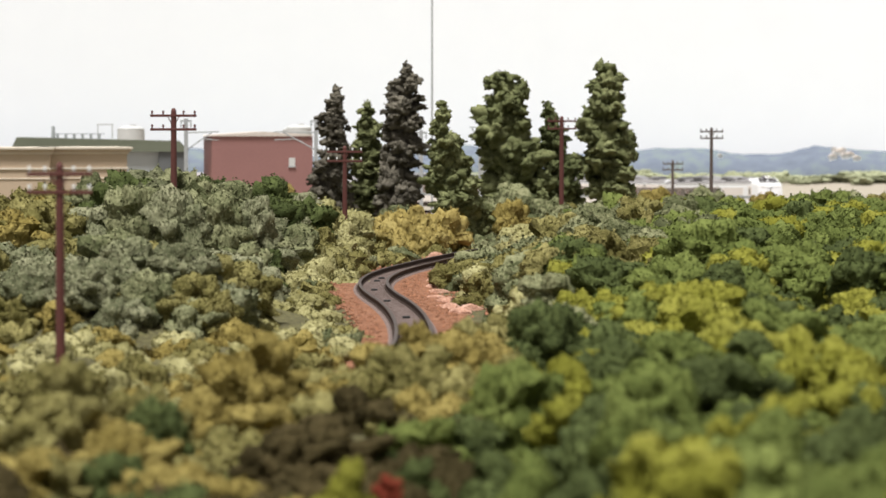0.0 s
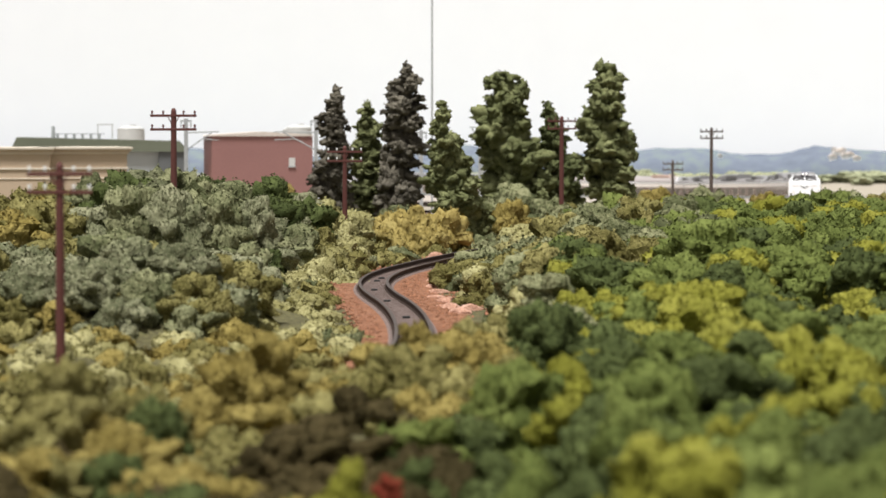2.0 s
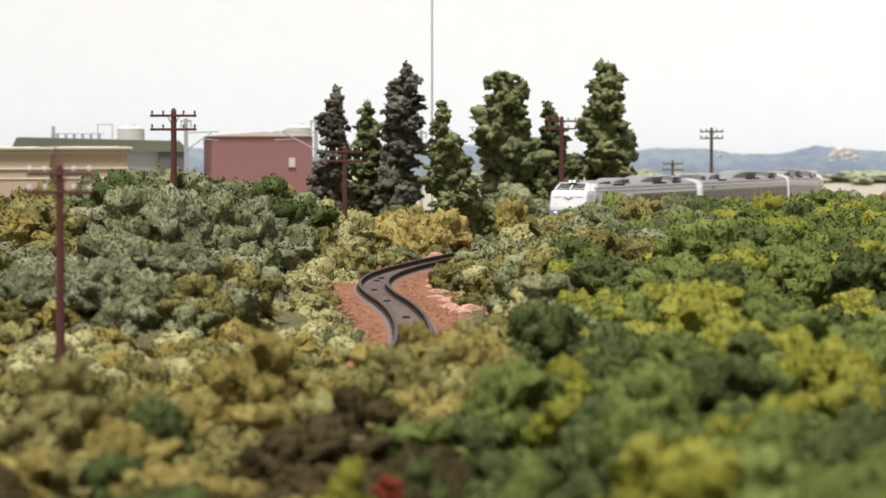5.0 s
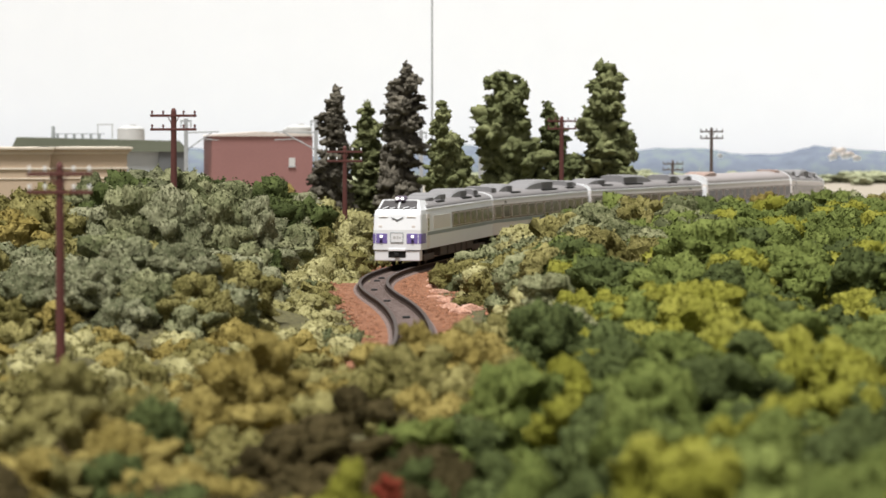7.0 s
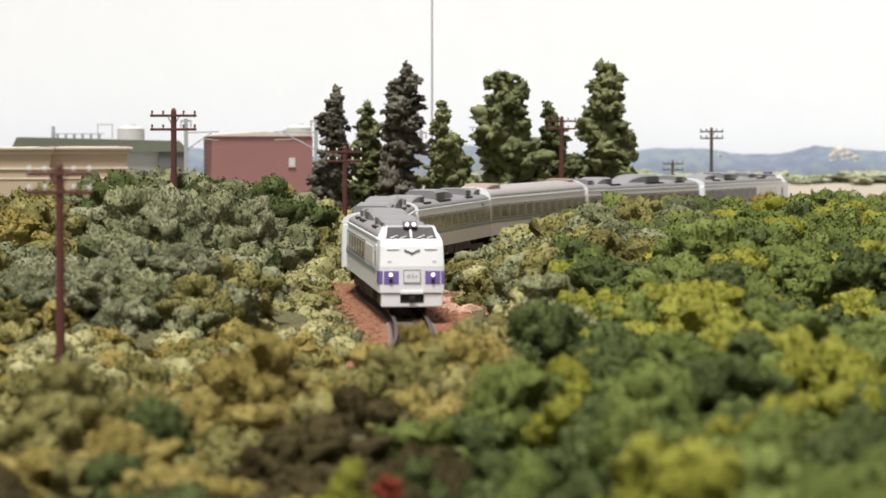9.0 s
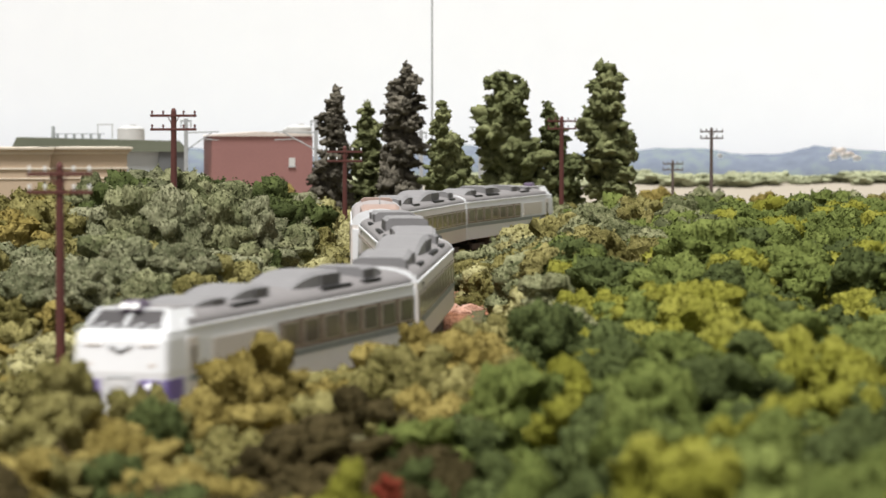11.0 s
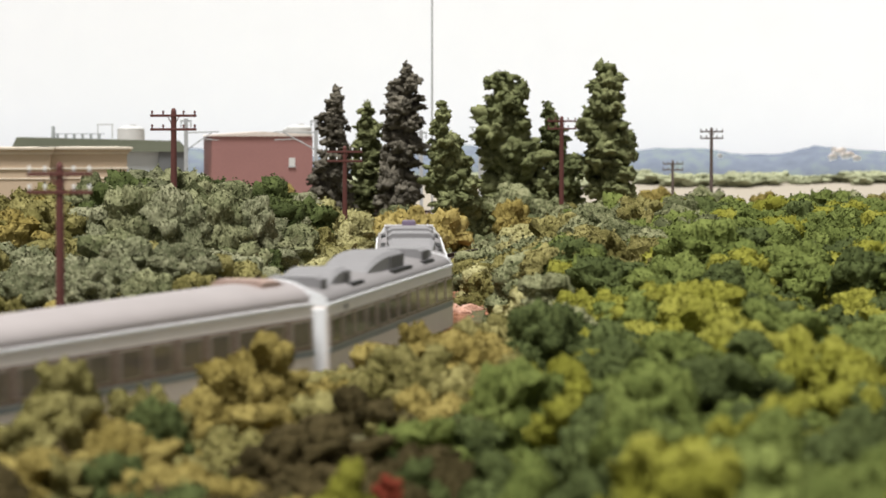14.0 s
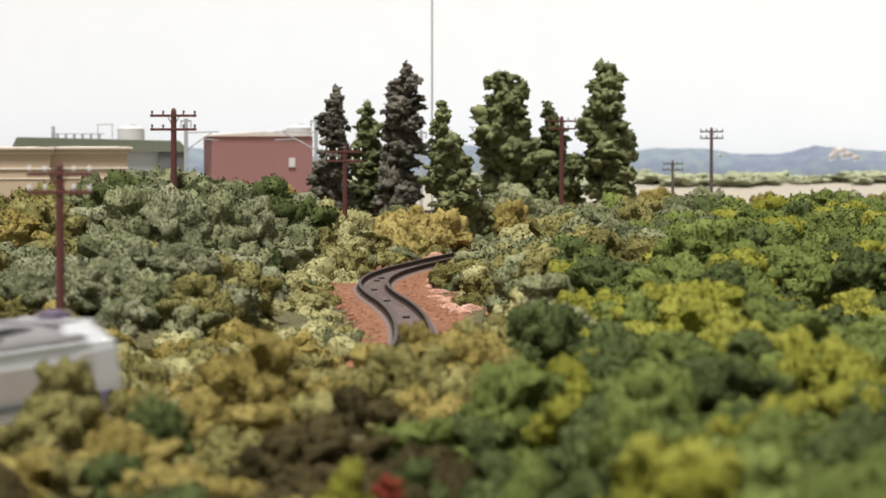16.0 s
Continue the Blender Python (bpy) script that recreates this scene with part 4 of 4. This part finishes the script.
def coach_common(car, x0, x1, roofmat, gut=3.2, top=3.72, paint=None):
    bm = bmesh.new()
    loft(bm, [shell_ring(x0, SIDE * 0.985, gut=gut), shell_ring(x0 + 0.1, gut=gut), shell_ring(x1 - 0.1, gut=gut), shell_ring(x1, SIDE * 0.985, gut=gut)])
    part("body", bm, paint or M_IVORY, car, "ivory-white painted body")
    bm = bmesh.new()
    loft(bm, [roof_ring(x0 + 0.02, gut, top - 0.06), roof_ring(x0 + 0.25, gut, top), roof_ring(x1 - 0.25, gut, top), roof_ring(x1 - 0.02, gut, top - 0.06)])
    part("roof", bm, roofmat, car, "grey painted roof", smooth=True)
    for x in (x0, x1 - 0.1):
        bm = bmesh.new()
        loft(bm, [roof_ring(x, gut, top + 0.02, SIDE * 0.97), roof_ring(x + 0.1, gut, top + 0.02, SIDE * 0.97)])
        part("end_arch", bm, M_WHITE, car, "white arch over the roof end")
    for sgn in (-1, 1):
        part("gutter", bx(x0 + 0.05, x1 - 0.05, sgn * SIDE * 0.955 - 0.05, sgn * SIDE * 0.955 + 0.05, gut - 0.05, gut + 0.05, 0.015), M_WHITE, car)
        part("stripe", bx(x0 + 0.02, x1 - 0.02, sgn * SIDE - 0.02, sgn * SIDE + 0.012, 1.74, 1.93), M_STRIPE, car, "grey-teal waist stripe")
    for x, s in ((x0, -1), (x1, 1)):
        g = part("gangway", bx(min(x, x + s * 0.28), max(x, x + s * 0.28), -0.55, 0.55, 0.95, 3.1, 0.04), M_GREYD, car, "dark gangway bellows")
        part("door", bx(min(x + s * 0.28, x + s * 0.3), max(x + s * 0.28, x + s * 0.3), -0.4, 0.4, 1.0, 2.95), M_DARK, g)
        part("end_panel", bx(min(x, x + s * 0.06), max(x, x + s * 0.06), -SIDE * 0.93, SIDE * 0.93, 1.0, 3.1, 0.02), M_WHITE, car, "white car end")


def slits(car, spans, gut):
    for a, b in spans:
        for sgn in (-1, 1):
            part("roof_slit", bx(a, b, sgn * 1.08 - 0.09, sgn * 1.08 + 0.09, gut + 0.2, gut + 0.4, 0.01), M_DARK, car, "dark roof grille")


def coach():
    car = thing("passenger_coach", 0, 0, 0, 0, "ivory diesel railcar coach with brown window band, grey roof", "train car", group="train")
    coach_common(car, -10.55, 10.55, M_ROOF)
    side_windows(car, -10.45, 10.45, 12)
    for x0, x1, h, f in ((-9.7, -7.0, 0.42, False), (-3.6, 2.0, 0.6, True), (5.2, 7.6, 0.5, True), (7.9, 9.4, 0.42, False)):
        roof_unit(car, x0, x1, h, f)
    slits(car, ((-8.0, -6.2), (-3.9, -0.6), (4.2, 6.0)), 3.2)
    for sgn in (-1, 1):
        part("marker_lamp", bx(7.9, 8.1, sgn * 1.37 - 0.04, sgn * 1.37 + 0.04, 2.92, 3.08), M_DARK, car)
    underfloor(car, -5.0, 5.0, 4)
    for x in (-7.2, 7.2):
        bogie(car, x)
    return car


def lounge_car():
    car = thing("lounge_coach", 0, 0, 0, 0, "ivory lounge coach with smooth raised warm-grey roof", "train car", group="train")
    coach_common(car, -10.55, 10.55, M_ROOFSM, gut=3.28, top=4.02)
    side_windows(car, -10.45, 10.45, 12, 1.98, 2.86)
    part("roof_unit", air_unit(7.2, 10.0, 3.78, 0.42, 1.9, True), M_UNITBR, car, "reddish-brown roof unit")
    part("roof_unit", air_unit(-10.0, -8.2, 3.78, 0.36, 1.7), M_UNITBR, car, "reddish-brown roof unit")
    part("whip_aerial", rd((8.4, 0, 4.1), (8.4, 0, 4.6), 0.03, 0.02, 6), M_STEEL, car)
    underfloor(car, -5.0, 5.0, 9)
    for x in (-7.2, 7.2):
        bogie(car, x)
    return car


def cab_car():
    """Driving car: flat tall face at +x, raked windscreens, lamps on the roof."""
    car = thing("driving_car", 0, 0, 0, 0, "white diesel driving car with purple lamp panels and boxy nose", "train car", group="train")
    xf = 10.45
    coach_common(car, -10.55, 8.9, M_ROOF, paint=M_WHITE)
    # nose
    bm = bmesh.new()
    prof = ((8.9, 1.41), (9.9, 1.41), (10.25, 1.4), (10.42, 1.36))
    low, high = [], []
    loft(bm, [
        [(x, -w, 0.98) for x, w in prof] + [(xf, -1.15, 0.98), (xf, 1.15, 0.98)] + [(x, w, 0.98) for x, w in prof[::-1]],
        [(x, -w, 2.1) for x, w in prof] + [(xf, -1.15, 2.1), (xf, 1.15, 2.1)] + [(x, w, 2.1) for x, w in prof[::-1]],
        [(x - 0.12 * (x > 9), -w * 0.975, 2.95) for x, w in prof] + [(xf - 0.14, -1.15, 2.95), (xf - 0.14, 1.15, 2.95)] + [(x - 0.12 * (x > 9), w * 0.975, 2.95) for x, w in prof[::-1]],
        [(x - 0.22 * (x > 9), -w * 0.95, 3.2) for x, w in prof] + [(xf - 0.26, -1.12, 3.2), (xf - 0.26, 1.12, 3.2)] + [(x - 0.22 * (x > 9), w * 0.95, 3.2) for x, w in prof[::-1]],
    ])
    nose = part("nose", bm, M_WHITE, car, "glossy white flat nose")
    # raked cab roof
    bm = bmesh.new()
    loft(bm, [
        [(8.0, -1.34, 3.2), (8.0, -1.08, 3.72), (8.0, 1.08, 3.72), (8.0, 1.34, 3.2)],
        [(9.35, -1.32, 3.2), (9.35, -1.05, 3.74), (9.35, 1.05, 3.74), (9.35, 1.32, 3.2)],
        [(10.12, -1.28, 3.2), (10.08, -1.2, 3.24), (10.08, 1.2, 3.24), (10.12, 1.28, 3.2)],
    ])
    cab = part("cab_hood", bm, M_WHITE, car, "white raked windscreen hood")
    part("cab_roof", bx(7.9, 9.3, -1.04, 1.04, 3.7, 3.77, 0.03), M_ROOF, car)

    def screen(y0, y1):
        bm = bmesh.new()
        lo, hi = (10.06, 3.27), (9.42, 3.7)
        nx, nz = 0.035 * 0.56, 0.035 * 0.83
        k = 0.9
        a = [(lo[0], y0, lo[1]), (lo[0], y1, lo[1]), (hi[0], y1 * k, hi[1]), (hi[0], y0 * k, hi[1])]
        loft(bm, [[(x - nx * 0.3, y, z - nz * 0.3) for x, y, z in a], [(x + nx, y, z + nz) for x, y, z in a]])
        return bm

    for y0, y1 in ((-1.1, -0.05), (0.05, 1.1)):
        w = part("windscreen", screen(y0, y1), M_GLASS, car, "dark raked windscreen pane")
        part("wiper", rd((10.13, y0 * 0.8 + y1 * 0.2, 3.29), (10.02, (y0 + y1) / 2, 3.4), 0.025, 0.02, 6), M_WHITE, w)
        part("wiper", rd((10.13, y0 * 0.4 + y1 * 0.6, 3.29), (10.02, y0 * 0.15 + y1 * 0.85, 3.36), 0.025, 0.02, 6), M_WHITE, w)
    part("screen_rail", bx(9.31, 9.45, -1.04, 1.04, 3.68, 3.78, 0.02), M_WHITE, car, "white rail over the windscreens")
    for y0, y1 in ((-1.12, -1.01), (0, 0), (1.12, 1.01)):
        part("screen_pillar", rd((10.08, y0, 3.29), (9.42, y1, 3.74), 0.05, 0.05, 8), M_WHITE, car, "white windscreen pillar")
    # lamp cluster
    hl = part("lamp_housing", bx(8.9, 9.7, -0.32, 0.32, 3.7, 3.98, 0.06, 0.85), M_HOUSING, car, "dark purple-grey roof lamp housing")
    for y in (-0.15, 0.15):
        part("headlight", rd((9.62, y, 3.85), (9.74, y, 3.85), 0.09, 0.085, 14), M_LAMP, hl, "bright roof headlight")
    # purple lamp panels wrap round the corners
    for sgn in (-1, 1):
        p = part("lamp_panel", bx(xf - 0.12, xf + 0.012, min(sgn * 0.56, sgn * 1.2), max(sgn * 0.56, sgn * 1.2), 1.34, 1.9, 0.004), M_PURPLE, car, "purple lamp panel")
        bm = bmesh.new()
        loft(bm, [[(10.44, sgn * 1.18, z), (10.43, sgn * 1.375, z), (10.25, sgn * 1.418, z), (9.3, sgn * 1.424, z), (9.3, sgn * 1.36, z), (10.2, sgn * 1.3, z)] for z in (1.34, 1.9)])
        part("side_panel", bm, M_PURPLE, p)
        part("headlight", rd((xf, sgn * 0.9, 1.74), (xf + 0.07, sgn * 0.9, 1.74), 0.088, 0.08, 14), M_LAMP, p, "bright round headlight")
        part("tail_lamp", rd((xf, sgn * 0.9, 1.48), (xf + 0.06, sgn * 0.9, 1.48), 0.085, 0.08, 14), M_LENS, p, "dark round tail lamp")
        part("step", bx(xf - 0.16, xf - 0.02, sgn * 0.95 - 0.1, sgn * 0.95 + 0.1, 2.2, 2.36, 0.01), M_IVORY, nose)
        part("grab_rail", rd((xf - 0.1, sgn * 0.55, 2.83), (xf - 0.1, sgn * 1.05, 2.83), 0.022, 0.022, 6), M_IVORY, nose)
        side_door(car, 8.6, sgn, 0.7)
        part("louvre", bx(2.6, 7.2, sgn * SIDE - 0.02, sgn * SIDE + 0.01, 2.05, 2.8), M_IVORY, car)
    # destination board, emblem, skirt and coupler
    b = part("name_board", bx(xf - 0.02, xf + 0.025, -0.34, 0.34, 1.42, 1.94, 0.01), M_WHITE, car, "white name board with grey unreadable marks")
    for k, (y0, y1, z0, z1) in enumerate(((-0.22, -0.06, 1.6, 1.76), (0.0, 0.08, 1.58, 1.78), (0.12, 0.24, 1.62, 1.72))):
        part("mark", bx(xf + 0.02, xf + 0.03, y0, y1, z0, z1), M_TANK, b)
    for y0, y1, z0, z1 in ((-0.36, 0.36, 1.4, 1.43), (-0.36, 0.36, 1.93, 1.96), (-0.37, -0.34, 1.42, 1.94), (0.34, 0.37, 1.42, 1.94)):
        part("border", bx(xf + 0.0, xf + 0.034, y0, y1, z0, z1), M_STRIPE, b, "thin grey border")
    bm = bmesh.new()
    for sgn in (-1, 1):
        loft(bm, [[(x, 0, 2.68), (x, sgn * 0.34, 2.83), (x, sgn * 0.3, 2.76), (x, sgn * 0.14, 2.7), (x, 0, 2.56)] for x in (xf - 0.14, xf - 0.06)])
    part("emblem", bm, M_GREYD, nose, "dark winged emblem")
    sk = part("skirt", bx(9.7, 10.4, -1.3, 1.3, 0.36, 0.94, 0.05), M_WHITE, car, "white front skirt")
    part("coupler_recess", bx(10.3, 10.412, -0.5, 0.5, 0.55, 0.9), M_DARK, sk, "black coupler opening")
    part("coupler", bx(10.35, 10.6, -0.14, 0.14, 0.6, 0.82, 0.04), M_DARK, sk)
    part("lip", bx(10.2, 10.5, -0.5, 0.5, 0.92, 1.06, 0.02), M_WHITE, sk)
    side_windows(car, -10.45, 2.0, 7)
    for x0, x1, h, f in ((-9.0, -6.8, 0.42, False), (-4.6, -0.6, 0.5, True), (1.6, 4.4, 0.4, True), (5.0, 7.2, 0.26, True)):
        roof_unit(car, x0, x1, h, f)
    slits(car, ((-5.0, -2.4), (3.0, 5.0), (-7.8, -6.2)), 3.2)
    underfloor(car, -5.0, 5.2, 6)
    for x in (-7.2, 7.3):
        bogie(car, x)
    return car


L = 21.5
lead = cab_car()
second = coach()
third = copy_thing(second, Matrix.Identity(4))
fourth = lounge_car()
fifth = copy_thing(second, Matrix.Identity(4))
tail = copy_thing(lead, Matrix.Identity(4))
TRAIN = [(lead, 0, False), (second, 1, False), (third, 2, True), (fourth, 3, False), (fifth, 4, False), (tail, 5, True)]

for s in (-36, -33, -24, -14, -3, 6):
    x, y, z, th = on_line(s)
    part("tie_remnant", bx(x - 0.17, x + 0.17, y - 0.2, y + 0.2, z - 0.29, z - 0.18, 0.05), M_DARK, track, "dark worn fixing plate")

# sleepers last: those that lie in the open curve are single pieces
bm = bx(-0.11, 0.11, -0.93, 0.93, -0.3, -0.262)
first = part("sleeper", bm, M_SLEEPER, track)
n = 0
for s in np.arange(-70, 40, 0.62):
    x, y, z, th = on_line(s)
    ob = first if n == 0 else first.copy()
    if n:
        scene.collection.objects.link(ob)
    ob.matrix_basis = pose(x * U, y * U, z * U, 0, 0, math.degrees(th))
    n += 1


def motions():
    for car, k, turned in TRAIN:
        rows, centres, yaws = [], [], []
        for i in range(0, 65):
            t = i * 0.25
            s = nose_at(t) - k * L
            xa, ya, za, _ = on_line(s - 3.6)
            xb, yb, zb, _ = on_line(s - L + 3.6)
            dx, dy, dz = xa - xb, ya - yb, za - zb
            yaw, pit = math.degrees(math.atan2(dy, dx)), math.degrees(math.atan2(dz, math.hypot(dx, dy)))
            m = pose((xa + xb) / 2 * U, (ya + yb) / 2 * U, (za + zb) / 2 * U, 0, -pit, yaw)
            rows.append((t, m @ pose(0, 0, 0, 0, 0, 180) if turned else m))
            centres.append(s - L / 2)
            yaws.append(yaw)
        walk(car, rows)
        # the bogies swing to the line under them
        for b in [c for c in car.children if c.name.startswith("bogie")]:
            x = b.location.x
            swing = []
            for i, (c, yaw) in enumerate(zip(centres, yaws)):
                th = math.degrees(on_line(c + (-1 if turned else 1) * x / U)[3])
                d = (th - yaw + 90) % 180 - 90
                swing.append((i * 0.25, pose(x, 0, 0, 0, 0, max(-8, min(8, d)))))
            walk(b, swing)


motions()
